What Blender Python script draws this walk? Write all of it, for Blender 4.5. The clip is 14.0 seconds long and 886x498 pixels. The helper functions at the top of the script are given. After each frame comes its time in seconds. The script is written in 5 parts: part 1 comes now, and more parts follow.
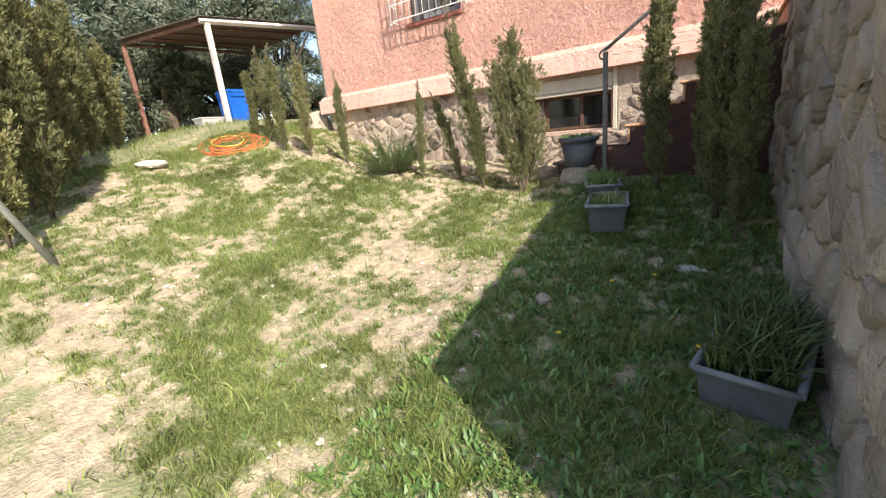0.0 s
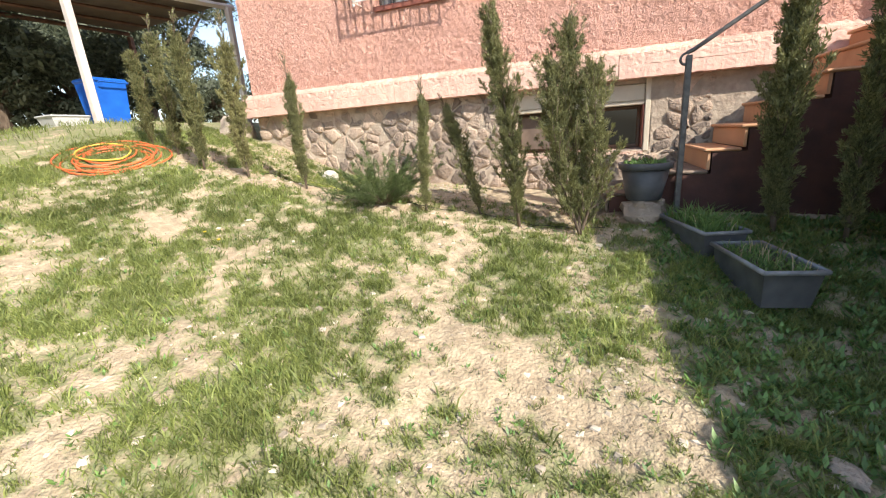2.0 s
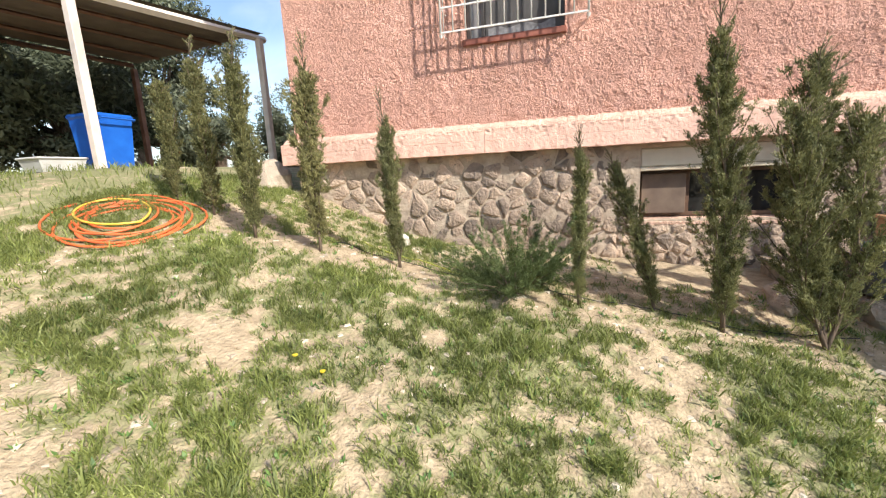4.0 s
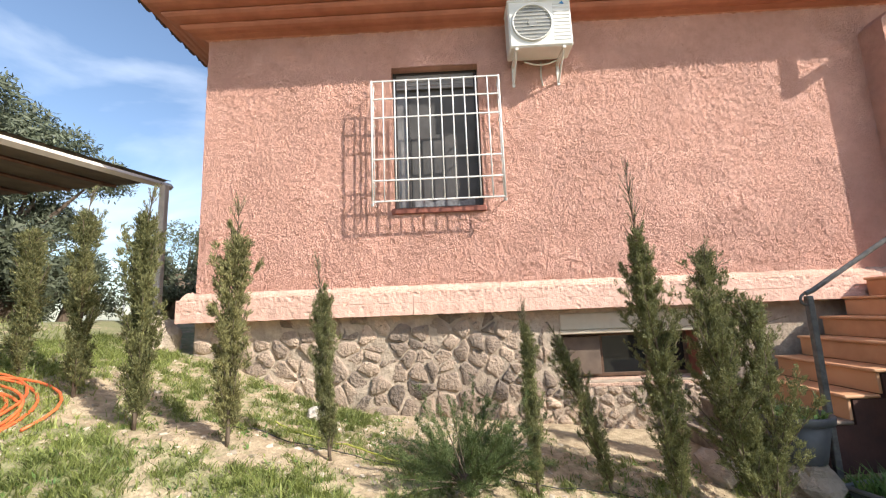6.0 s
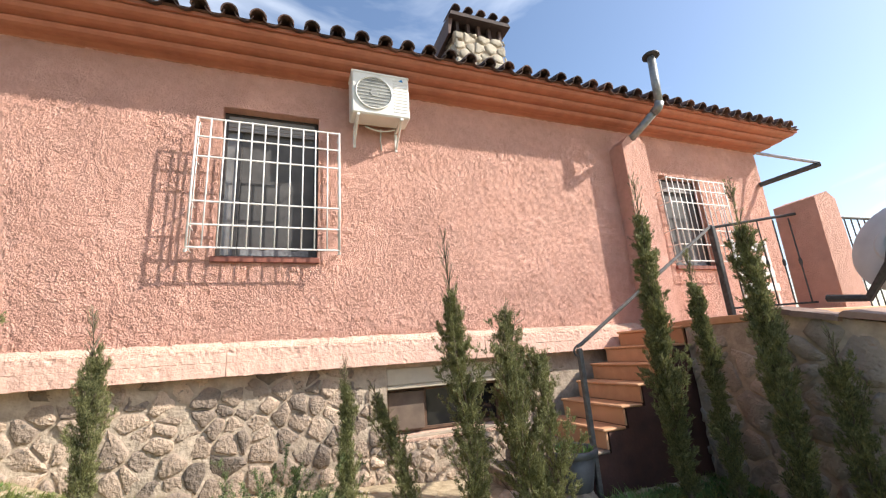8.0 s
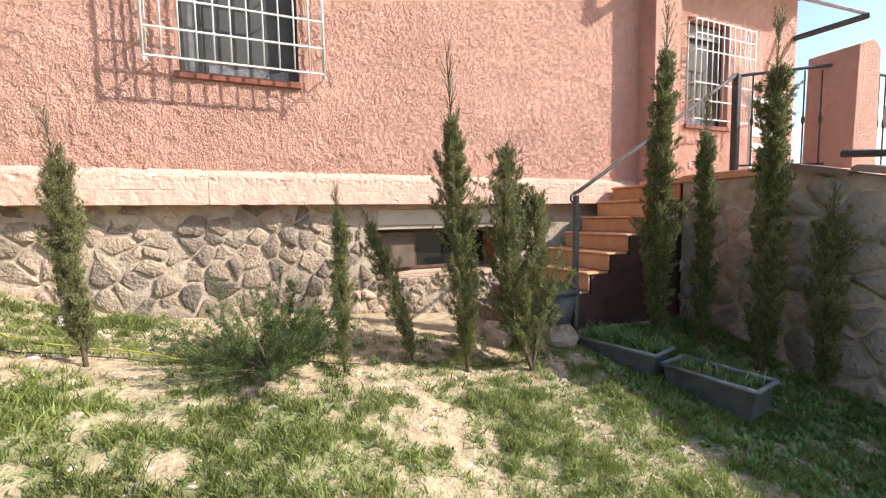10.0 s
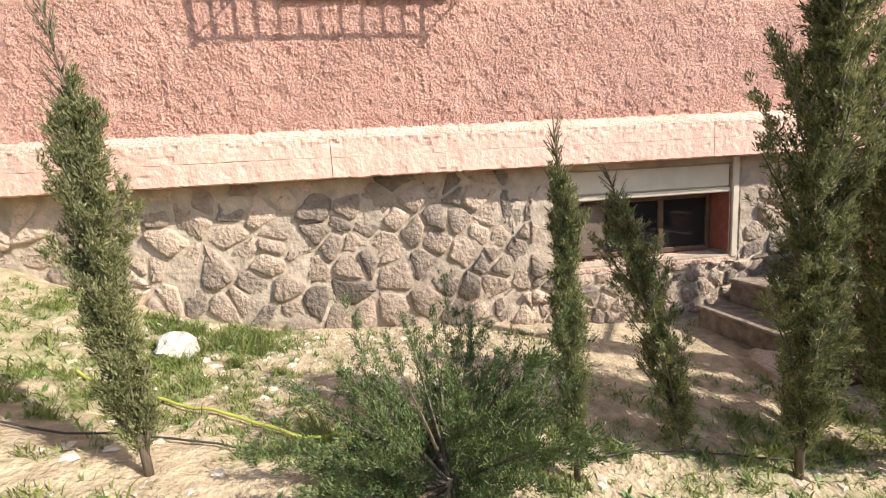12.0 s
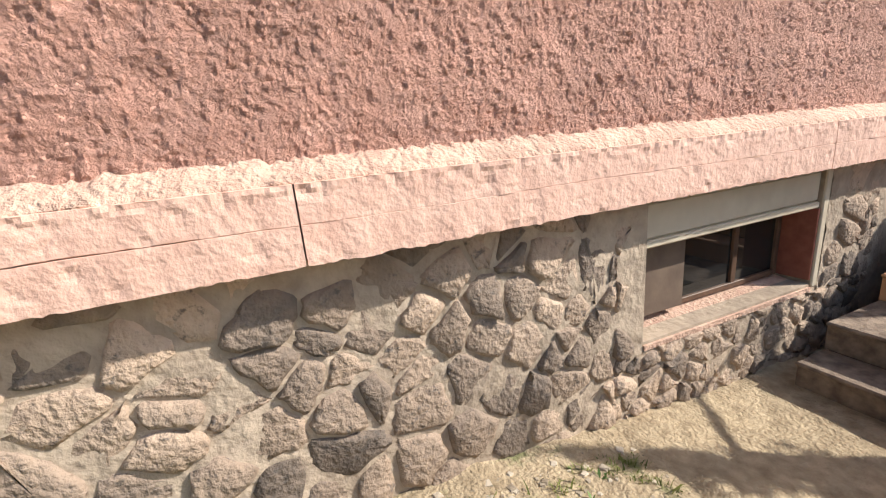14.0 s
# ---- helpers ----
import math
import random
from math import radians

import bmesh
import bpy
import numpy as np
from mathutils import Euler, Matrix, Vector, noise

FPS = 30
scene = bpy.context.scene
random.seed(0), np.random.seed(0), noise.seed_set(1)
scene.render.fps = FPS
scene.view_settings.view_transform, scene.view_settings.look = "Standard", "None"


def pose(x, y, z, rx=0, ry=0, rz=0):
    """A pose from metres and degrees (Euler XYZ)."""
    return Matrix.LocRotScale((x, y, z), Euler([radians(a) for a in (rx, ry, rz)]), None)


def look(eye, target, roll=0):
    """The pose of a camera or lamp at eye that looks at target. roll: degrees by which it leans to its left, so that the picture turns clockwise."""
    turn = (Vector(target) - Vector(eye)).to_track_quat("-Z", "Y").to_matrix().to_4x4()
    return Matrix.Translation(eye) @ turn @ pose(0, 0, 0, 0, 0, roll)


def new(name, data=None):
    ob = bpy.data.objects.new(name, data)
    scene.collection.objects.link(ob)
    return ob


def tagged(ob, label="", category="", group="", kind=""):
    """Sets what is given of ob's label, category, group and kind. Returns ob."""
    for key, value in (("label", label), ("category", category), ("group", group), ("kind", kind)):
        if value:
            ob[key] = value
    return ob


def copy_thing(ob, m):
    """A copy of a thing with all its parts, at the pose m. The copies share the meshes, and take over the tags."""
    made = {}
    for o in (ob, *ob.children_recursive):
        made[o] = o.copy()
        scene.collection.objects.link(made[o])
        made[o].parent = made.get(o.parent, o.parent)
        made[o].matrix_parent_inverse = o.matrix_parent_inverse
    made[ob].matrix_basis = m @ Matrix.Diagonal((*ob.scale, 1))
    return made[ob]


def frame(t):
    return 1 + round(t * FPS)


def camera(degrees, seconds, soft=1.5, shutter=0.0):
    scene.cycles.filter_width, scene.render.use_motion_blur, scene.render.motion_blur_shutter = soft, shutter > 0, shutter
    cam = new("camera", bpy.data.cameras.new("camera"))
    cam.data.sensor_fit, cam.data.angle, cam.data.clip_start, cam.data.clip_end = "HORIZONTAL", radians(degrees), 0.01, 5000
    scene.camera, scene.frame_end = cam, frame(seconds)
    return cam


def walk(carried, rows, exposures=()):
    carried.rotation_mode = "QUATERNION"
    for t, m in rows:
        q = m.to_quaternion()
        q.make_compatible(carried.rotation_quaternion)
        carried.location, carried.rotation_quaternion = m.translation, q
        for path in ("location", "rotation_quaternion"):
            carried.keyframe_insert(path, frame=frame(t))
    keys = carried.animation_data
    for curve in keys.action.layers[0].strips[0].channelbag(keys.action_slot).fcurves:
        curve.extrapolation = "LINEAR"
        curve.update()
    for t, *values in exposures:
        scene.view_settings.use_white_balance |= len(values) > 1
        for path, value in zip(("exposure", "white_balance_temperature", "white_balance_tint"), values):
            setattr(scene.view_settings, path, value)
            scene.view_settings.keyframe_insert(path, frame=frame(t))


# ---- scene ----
cam = camera(94.8, 14.0, 1.2)
PATH = [
    (0, (0.232, -0.235, 1.705), (-0.868, 1.345, 1.165), -5.9),
    (0.5, (-0.334, 0.024, 1.716), (-1.474, 1.598, 1.243), -5.8),
    (1, (-0.854, 0.223, 1.783), (-1.782, 1.933, 1.316), -5.2),
    (1.5, (-1.271, 0.435, 1.808), (-1.995, 2.235, 1.319), -4.4),
    (2, (-1.727, 0.625, 1.895), (-2.397, 2.431, 1.356), -4.1),
    (2.5, (-2.288, 0.814, 1.942), (-2.943, 2.616, 1.374), -3.9),
    (3, (-2.721, 1.073, 2.016), (-3.376, 2.874, 1.443), -3.6),
    (5.3, (-3.931, 1.558, 2.339), (-4.189, 3.537, 2.462), -2.5),
    (5.5, (-3.91, 1.561, 2.361), (-4.103, 3.544, 2.536), -2.5),
    (6, (-3.88, 1.528, 2.412), (-3.93, 3.505, 2.712), -2.2),
    (6.5, (-3.913, 1.499, 2.441), (-3.809, 3.454, 2.852), -2.3),
    (7, (-3.887, 1.492, 2.454), (-3.608, 3.41, 2.946), -2.6),
    (7.5, (-3.833, 1.465, 2.463), (-3.349, 3.334, 2.988), -3.3),
    (8, (-3.758, 1.425, 2.452), (-3.066, 3.234, 2.952), -3.9),
    (8.2, (-3.77, 1.426, 2.435), (-2.989, 3.205, 2.912), -4.0),
    (10.3, (-3.767, 1.843, 2.202), (-3.042, 3.696, 2.002), -1.2),
    (10.5, (-3.778, 1.991, 2.234), (-3.114, 3.866, 2.027), -0.7),
    (11, (-3.833, 2.366, 2.232), (-3.352, 4.29, 1.975), -1.5),
    (11.5, (-3.942, 2.838, 2.214), (-3.578, 4.789, 1.965), -2.8),
    (12, (-3.984, 3.257, 2.234), (-3.744, 5.223, 1.957), -3.6),
    (12.5, (-4.11, 3.635, 2.229), (-3.994, 5.601, 1.879), -4.5),
    (13, (-4.274, 4.053, 2.387), (-4.034, 5.998, 1.985), -4.7),
    (13.5, (-4.36, 4.506, 2.595), (-3.961, 6.426, 2.204), -5.0),
    (14, (-4.42, 4.882, 2.733), (-3.707, 6.679, 2.22), -5.2),
]
walk(cam, [(t, look(eye, target, roll)) for t, eye, target, roll in PATH], [(0.0, 0.8), (1.0, 0.94), (2.0, 0.8), (3.0, 0.68), (6.0, 0.64), (8.0, 0.68), (10.5, 0.79), (11.0, 0.77), (12.5, 0.78), (13.5, 0.5), (14.0, 0.42)])

# ---- world and sun ----
SUN = Vector((0.43, -0.24, 0.37)).normalized()
world = bpy.data.worlds.new("sky")
scene.world = world
world.use_nodes = True
wn, wl = world.node_tree.nodes, world.node_tree.links
sky = wn.new("ShaderNodeTexSky")
sky.sky_type, sky.sun_disc = "NISHITA", False
sky.sun_elevation, sky.sun_rotation = math.asin(SUN.z), math.atan2(SUN.x, SUN.y)
sky.dust_density, sky.ozone_density = 1.2, 1.6
coord = wn.new("ShaderNodeTexCoord")
stretch = wn.new("ShaderNodeMapping")
stretch.inputs["Scale"].default_value = (1.0, 1.0, 2.6)
wisps = wn.new("ShaderNodeTexNoise")
wisps.inputs["Scale"].default_value, wisps.inputs["Detail"].default_value = 1.7, 7.0
wisps.inputs["Distortion"].default_value = 0.6
thin = wn.new("ShaderNodeValToRGB")
thin.color_ramp.elements[0].position, thin.color_ramp.elements[1].position = 0.5, 0.86
thin.color_ramp.elements[1].color = (0.8, 0.8, 0.8, 1)
veil = wn.new("ShaderNodeMixRGB")
veil.inputs["Color2"].default_value = (8.5, 8.8, 9.2, 1)
wl.new(coord.outputs["Generated"], stretch.inputs["Vector"])
wl.new(stretch.outputs["Vector"], wisps.inputs["Vector"])
wl.new(wisps.outputs["Fac"], thin.inputs["Fac"])
wl.new(thin.outputs["Color"], veil.inputs["Fac"])
wl.new(sky.outputs["Color"], veil.inputs["Color1"])
wl.new(veil.outputs["Color"], wn["Background"].inputs["Color"])
wn["Background"].inputs["Strength"].default_value = 0.153
sun = new("sun", bpy.data.lights.new("sun", "SUN"))
sun.data.energy, sun.data.angle, sun.data.color = 4.55, radians(0.55), (1.0, 0.94, 0.85)
sun.matrix_basis = look((0, 0, 30), Vector((0, 0, 30)) - SUN)


# ---- materials ----
def mat(name, dark, light, scale=8.0, rough=0.85, bump=0.0, bump_scale=60.0, depth=0.01, metal=0.0, blotch=0.25, per="", stretch_z=1.0, lo=0.3, hi=0.7, through_light=0.0, speck=None):
    """A two-scale noise surface; per: 'object' or 'island' also varies it from piece to piece."""
    m = bpy.data.materials.new(name)
    m.use_nodes = True
    n, l = m.node_tree.nodes, m.node_tree.links
    b = n["Principled BSDF"]
    b.inputs["Roughness"].default_value, b.inputs["Metallic"].default_value = rough, metal
    geo = n.new("ShaderNodeNewGeometry")
    place = n.new("ShaderNodeMapping")
    place.inputs["Scale"].default_value = (1, 1, stretch_z)
    l.new(geo.outputs["Position"], place.inputs["Vector"])

    def noise_of(s, detail=5.0):
        t = n.new("ShaderNodeTexNoise")
        t.inputs["Scale"].default_value, t.inputs["Detail"].default_value = s, detail
        l.new(place.outputs["Vector"], t.inputs["Vector"])
        return t
    ramp = n.new("ShaderNodeValToRGB")
    ramp.color_ramp.elements[0].position, ramp.color_ramp.elements[1].position = lo, hi
    ramp.color_ramp.elements[0].color, ramp.color_ramp.elements[1].color = (*dark, 1), (*light, 1)
    grain = noise_of(scale)
    value = grain.outputs["Fac"]
    if per:
        source = n.new("ShaderNodeObjectInfo").outputs["Random"] if per == "object" else geo.outputs["Random Per Island"]
        mix = n.new("ShaderNodeMath")
        mix.operation = "MULTIPLY_ADD"
        mix.inputs[1].default_value = 0.55
        half = n.new("ShaderNodeMath")
        half.operation = "MULTIPLY_ADD"
        half.inputs[1].default_value, half.inputs[2].default_value = 0.5, -0.02
        l.new(value, half.inputs[0])
        l.new(source, mix.inputs[0])
        l.new(half.outputs[0], mix.inputs[2])
        value = mix.outputs[0]
    l.new(value, ramp.inputs["Fac"])
    wide = noise_of(scale * 0.11, 3.0)
    spread = n.new("ShaderNodeMapRange")
    spread.inputs["From Min"].default_value, spread.inputs["From Max"].default_value = 0.3, 0.7
    spread.inputs["To Min"].default_value, spread.inputs["To Max"].default_value = 1 - blotch, 1 + 0.4 * blotch
    l.new(wide.outputs["Fac"], spread.inputs["Value"])
    stain = n.new("ShaderNodeVectorMath")
    stain.operation = "SCALE"
    l.new(ramp.outputs["Color"], stain.inputs[0])
    l.new(spread.outputs["Result"], stain.inputs["Scale"])
    tone = stain.outputs[0]
    if speck:
        colour, size, share = speck
        spots = noise_of(size, 6.0)
        spots.inputs["Roughness"].default_value = 0.7
        gate = n.new("ShaderNodeMapRange")
        gate.inputs["From Min"].default_value, gate.inputs["From Max"].default_value = 0.66 - 0.2 * share, 0.76 - 0.2 * share
        gate.inputs["To Max"].default_value = 0.85
        l.new(spots.outputs["Fac"], gate.inputs["Value"])
        spotted = n.new("ShaderNodeMixRGB")
        spotted.inputs["Color2"].default_value = (*colour, 1)
        l.new(gate.outputs["Result"], spotted.inputs["Fac"])
        l.new(tone, spotted.inputs["Color1"])
        tone = spotted.outputs["Color"]
    l.new(tone, b.inputs["Base Color"])
    if bump:
        relief = n.new("ShaderNodeBump")
        relief.inputs["Strength"].default_value, relief.inputs["Distance"].default_value = bump, depth
        fine = noise_of(bump_scale, 4.0)
        l.new(fine.outputs["Fac"], relief.inputs["Height"])
        l.new(relief.outputs["Normal"], b.inputs["Normal"])
    if through_light:
        b.inputs["Transmission Weight"].default_value = 0.0
        glow = n.new("ShaderNodeBsdfTranslucent")
        l.new(tone, glow.inputs["Color"])
        both = n.new("ShaderNodeMixShader")
        both.inputs["Fac"].default_value = through_light
        l.new(b.outputs[0], both.inputs[1])
        l.new(glow.outputs[0], both.inputs[2])
        l.new(both.outputs[0], n["Material Output"].inputs["Surface"])
    return m


def stucco_material():
    """Rough thrown render: ridges and pits a few centimetres across over a finer grain."""
    m = mat("salmon_stucco", (0.81, 0.43, 0.325), (0.90, 0.515, 0.405), 11.0, 0.92, 1.0, 40.0, 0.018, blotch=0.1)
    n, l = m.node_tree.nodes, m.node_tree.links
    geo = next(x for x in n if x.type == "NEW_GEOMETRY")
    relief = next(x for x in n if x.type == "BUMP")
    thrown = relief.inputs["Height"].links[0].from_node
    thrown.inputs["Scale"].default_value, thrown.inputs["Detail"].default_value = 70.0, 6.0
    thrown.inputs["Roughness"].default_value, thrown.inputs["Distortion"].default_value = 0.68, 0.3
    patch = n.new("ShaderNodeTexNoise")
    patch.inputs["Scale"].default_value, patch.inputs["Detail"].default_value = 3.2, 4.0
    l.new(geo.outputs["Position"], patch.inputs["Vector"])
    calm = n.new("ShaderNodeMapRange")
    calm.inputs["From Min"].default_value, calm.inputs["From Max"].default_value = 0.34, 0.54
    calm.inputs["To Min"].default_value, calm.inputs["To Max"].default_value = 0.6, 1.0
    l.new(patch.outputs["Fac"], calm.inputs["Value"])
    crest = n.new("ShaderNodeMapRange")
    crest.inputs["From Min"].default_value, crest.inputs["From Max"].default_value = 0.4, 0.68
    l.new(thrown.outputs["Fac"], crest.inputs["Value"])
    total = n.new("ShaderNodeMath")
    total.operation = "MULTIPLY"
    l.new(crest.outputs["Result"], total.inputs[0])
    l.new(calm.outputs["Result"], total.inputs[1])
    l.new(total.outputs[0], relief.inputs["Height"])
    return m


def ground_material():
    """Pale sandy earth and low green growth, mixed by the mesh's own layer of where things grow."""
    m = mat("earth_and_turf", (0.32, 0.245, 0.155), (0.56, 0.445, 0.295), 14.0, 0.95, 1.0, 48.0, 0.022, blotch=0.15)
    n, l = m.node_tree.nodes, m.node_tree.links
    b = n["Principled BSDF"]
    soil = b.inputs["Base Color"].links[0].from_socket
    grown = n.new("ShaderNodeAttribute")
    grown.attribute_name = "growth"
    speck = n.new("ShaderNodeTexNoise")
    speck.inputs["Scale"].default_value, speck.inputs["Detail"].default_value = 22.0, 6.0
    geo = next(x for x in n if x.type == "NEW_GEOMETRY")
    l.new(geo.outputs["Position"], speck.inputs["Vector"])
    add = n.new("ShaderNodeMath")
    l.new(grown.outputs["Fac"], add.inputs[0])
    l.new(speck.outputs["Fac"], add.inputs[1])
    edge = n.new("ShaderNodeMapRange")
    edge.inputs["From Min"].default_value, edge.inputs["From Max"].default_value = 0.9, 1.25
    edge.inputs["To Max"].default_value = 0.8
    l.new(add.outputs[0], edge.inputs["Value"])
    turf = n.new("ShaderNodeValToRGB")
    turf.color_ramp.elements[0].color, turf.color_ramp.elements[1].color = (0.10, 0.13, 0.045, 1), (0.27, 0.28, 0.12, 1)
    l.new(speck.outputs["Fac"], turf.inputs["Fac"])
    mix = n.new("ShaderNodeMixRGB")
    l.new(edge.outputs["Result"], mix.inputs["Fac"])
    l.new(soil, mix.inputs["Color1"])
    l.new(turf.outputs["Color"], mix.inputs["Color2"])
    l.new(mix.outputs["Color"], b.inputs["Base Color"])
    return m


def glass_material(name, tint, rough=0.03):
    m = mat(name, tint, tint, 3.0, rough, blotch=0.1)
    b = m.node_tree.nodes["Principled BSDF"]
    b.inputs["Specular IOR Level"].default_value = 0.4
    b.inputs["Coat Weight"].default_value = 0.1
    return m


STUCCO = stucco_material()
EARTH = ground_material()
LEDGE = mat("peach_ledge_render", (0.73, 0.445, 0.345), (0.84, 0.55, 0.435), 9.0, 0.85, 0.8, 30.0, 0.012, blotch=0.16, speck=((0.50, 0.29, 0.22), 34.0, 0.15))
STEP_STONE = mat("grimy_step_stone", (0.14, 0.10, 0.075), (0.36, 0.28, 0.21), 14.0, 0.85, 0.8, 40.0, 0.012)
LIP = mat("cream_mortar_lip", (0.60, 0.37, 0.28), (0.78, 0.55, 0.42), 16.0, 0.9, 1.0, 45.0, 0.02)
CORNICE = mat("brick_red_paint", (0.42, 0.15, 0.09), (0.52, 0.20, 0.12), 6.0, 0.7, 0.25, 30.0, 0.006, blotch=0.2)
MORTAR = mat("wall_mortar", (0.40, 0.315, 0.24), (0.57, 0.46, 0.35), 12.0, 0.95, 0.7, 24.0, 0.02, blotch=0.25)
STONE = mat("granite_rubble", (0.15, 0.122, 0.102), (0.57, 0.425, 0.315), 15.0, 0.9, 0.9, 34.0, 0.025, blotch=0.35, per="object", lo=0.12, hi=0.8, speck=((0.12, 0.105, 0.095), 21.0, 0.45))
STONE_LOOSE = mat("rubble_in_wall", (0.22, 0.19, 0.16), (0.62, 0.50, 0.38), 13.0, 0.9, 1.0, 55.0, 0.022, blotch=0.35, per="island", lo=0.15, hi=0.8)
SANDSTONE = mat("brown_retaining_stone", (0.27, 0.22, 0.18), (0.52, 0.43, 0.35), 9.0, 0.92, 1.0, 32.0, 0.03, blotch=0.35, per="object", lo=0.15, hi=0.8)
PALE_STONE = mat("pale_chimney_stone", (0.30, 0.26, 0.20), (0.66, 0.58, 0.46), 12.0, 0.9, 1.0, 45.0, 0.02, per="object", lo=0.15, hi=0.8)
ROOF = mat("dark_clay_tile", (0.05, 0.032, 0.03), (0.15, 0.085, 0.065), 14.0, 0.75, 0.6, 50.0, 0.01, per="object", blotch=0.3)
CAP_TILE = mat("brown_cap_tile", (0.16, 0.10, 0.08), (0.34, 0.22, 0.17), 12.0, 0.8, 0.6, 40.0, 0.01, per="object")
WHITE_METAL = mat("white_painted_iron", (0.72, 0.69, 0.65), (0.84, 0.82, 0.78), 20.0, 0.45, 0.2, 80.0, 0.003, blotch=0.12)
CREAM = mat("cream_shutter_plastic", (0.62, 0.53, 0.40), (0.70, 0.61, 0.47), 9.0, 0.55, 0.1, 60.0, 0.003, blotch=0.15)
UNIT = mat("ivory_sheet_steel", (0.74, 0.72, 0.66), (0.82, 0.80, 0.75), 6.0, 0.4, blotch=0.08)
GREY_PLASTIC = mat("grey_fan_guard", (0.20, 0.20, 0.19), (0.28, 0.28, 0.26), 12.0, 0.5)
DARK_IRON = mat("dark_grey_iron", (0.035, 0.033, 0.033), (0.085, 0.08, 0.078), 25.0, 0.5, 0.4, 60.0, 0.004, metal=0.3)
NEWEL = mat("weathered_grey_iron", (0.10, 0.095, 0.09), (0.20, 0.19, 0.18), 25.0, 0.55, 0.4, 60.0, 0.004, metal=0.3)
ZINC = mat("galvanised_steel", (0.42, 0.43, 0.44), (0.62, 0.63, 0.64), 14.0, 0.4, metal=0.7, blotch=0.25)
FLUE = mat("dull_flue_steel", (0.20, 0.20, 0.20), (0.36, 0.36, 0.35), 14.0, 0.5, metal=0.5, blotch=0.3)
TERRACOTTA = mat("terracotta_step_tile", (0.50, 0.245, 0.12), (0.68, 0.375, 0.205), 9.0, 0.7, 0.3, 40.0, 0.006, per="object")
RED_WALL = mat("red_brown_paint", (0.07, 0.032, 0.026), (0.12, 0.05, 0.038), 5.0, 0.8, 0.5, 30.0, 0.01)
BROWN_WOOD = mat("brown_window_wood", (0.10, 0.055, 0.035), (0.18, 0.10, 0.06), 16.0, 0.55, 0.3, 60.0, 0.004)
PANEL = mat("faded_brown_board", (0.13, 0.09, 0.068), (0.21, 0.15, 0.11), 7.0, 0.7, 0.2, 50.0, 0.004)
DARK_FRAME = mat("dark_bronze_frame", (0.03, 0.027, 0.025), (0.06, 0.05, 0.045), 12.0, 0.4)
SILL = mat("brick_sill_tile", (0.22, 0.07, 0.05), (0.34, 0.12, 0.08), 14.0, 0.6, 0.3, 50.0, 0.005)
SHUTTER = mat("grey_roller_slats", (0.19, 0.17, 0.16), (0.26, 0.24, 0.22), 8.0, 0.6)
PANE = glass_material("dark_window_glass", (0.02, 0.02, 0.02))
# dark glass with the sky's reflection put into its base colour as pale grey
SKY_TONED_PANE = mat("sky_toned_window_glass", (0.16, 0.155, 0.15), (0.30, 0.29, 0.28), 5.0, 0.12, blotch=0.3)
CURTAIN = mat("pale_lace_curtain", (0.16, 0.16, 0.165), (0.30, 0.30, 0.31), 26.0, 0.9, blotch=0.3)
SCREEN = mat("grey_insect_screen", (0.075, 0.07, 0.068), (0.115, 0.108, 0.105), 5.0, 0.75, blotch=0.3)
INSIDE = mat("dark_room_plaster", (0.10, 0.085, 0.07), (0.16, 0.14, 0.12), 4.0, 0.9)
PLANTER = mat("charcoal_planter_plastic", (0.075, 0.078, 0.085), (0.13, 0.135, 0.145), 8.0, 0.5, 0.15, 40.0, 0.004)
RIM = mat("scuffed_grey_rim", (0.15, 0.155, 0.165), (0.26, 0.265, 0.275), 10.0, 0.5, 0.15, 40.0, 0.004)
SOIL = mat("potting_soil", (0.05, 0.035, 0.025), (0.14, 0.10, 0.07), 30.0, 0.95, 1.0, 60.0, 0.02)
BARK = mat("cypress_bark", (0.09, 0.06, 0.04), (0.20, 0.15, 0.11), 30.0, 0.9, 0.8, 60.0, 0.01, stretch_z=0.2)
CYPRESS = mat("cypress_foliage", (0.045, 0.058, 0.022), (0.33, 0.325, 0.135), 5.0, 0.65, per="island", blotch=0.2, lo=0.1, hi=0.8, through_light=0.3)
CYPRESS_DRY = mat("cypress_foliage_tawny", (0.08, 0.095, 0.033), (0.40, 0.36, 0.15), 5.0, 0.7, per="island", blotch=0.25, lo=0.1, hi=0.85, through_light=0.18)
JUNIPER = mat("juniper_foliage", (0.03, 0.055, 0.018), (0.17, 0.215, 0.07), 5.0, 0.6, per="island", lo=0.1, hi=0.85, through_light=0.2)
GRASS = mat("grass_blades", (0.068, 0.105, 0.026), (0.42, 0.465, 0.14), 7.0, 0.55, per="island", blotch=0.4, lo=0.08, hi=0.9, through_light=0.4)
STRAW = mat("dry_straw", (0.34, 0.26, 0.14), (0.62, 0.52, 0.32), 6.0, 0.8, per="island", through_light=0.2)
WEED = mat("weed_leaves", (0.06, 0.13, 0.032), (0.24, 0.38, 0.10), 4.0, 0.5, per="island", lo=0.1, hi=0.85, through_light=0.25)
OLIVE = mat("far_tree_leaves", (0.03, 0.042, 0.022), (0.19, 0.215, 0.13), 1.5, 0.6, per="island", lo=0.1, hi=0.85, through_light=0.2)
ORANGE = mat("orange_hose_rubber", (0.70, 0.11, 0.035), (0.80, 0.19, 0.06), 10.0, 0.45)
YELLOW = mat("yellow_hose_rubber", (0.75, 0.45, 0.05), (0.85, 0.55, 0.1), 10.0, 0.45)
LIME = mat("lime_garden_hose", (0.36, 0.38, 0.06), (0.48, 0.50, 0.10), 10.0, 0.5)
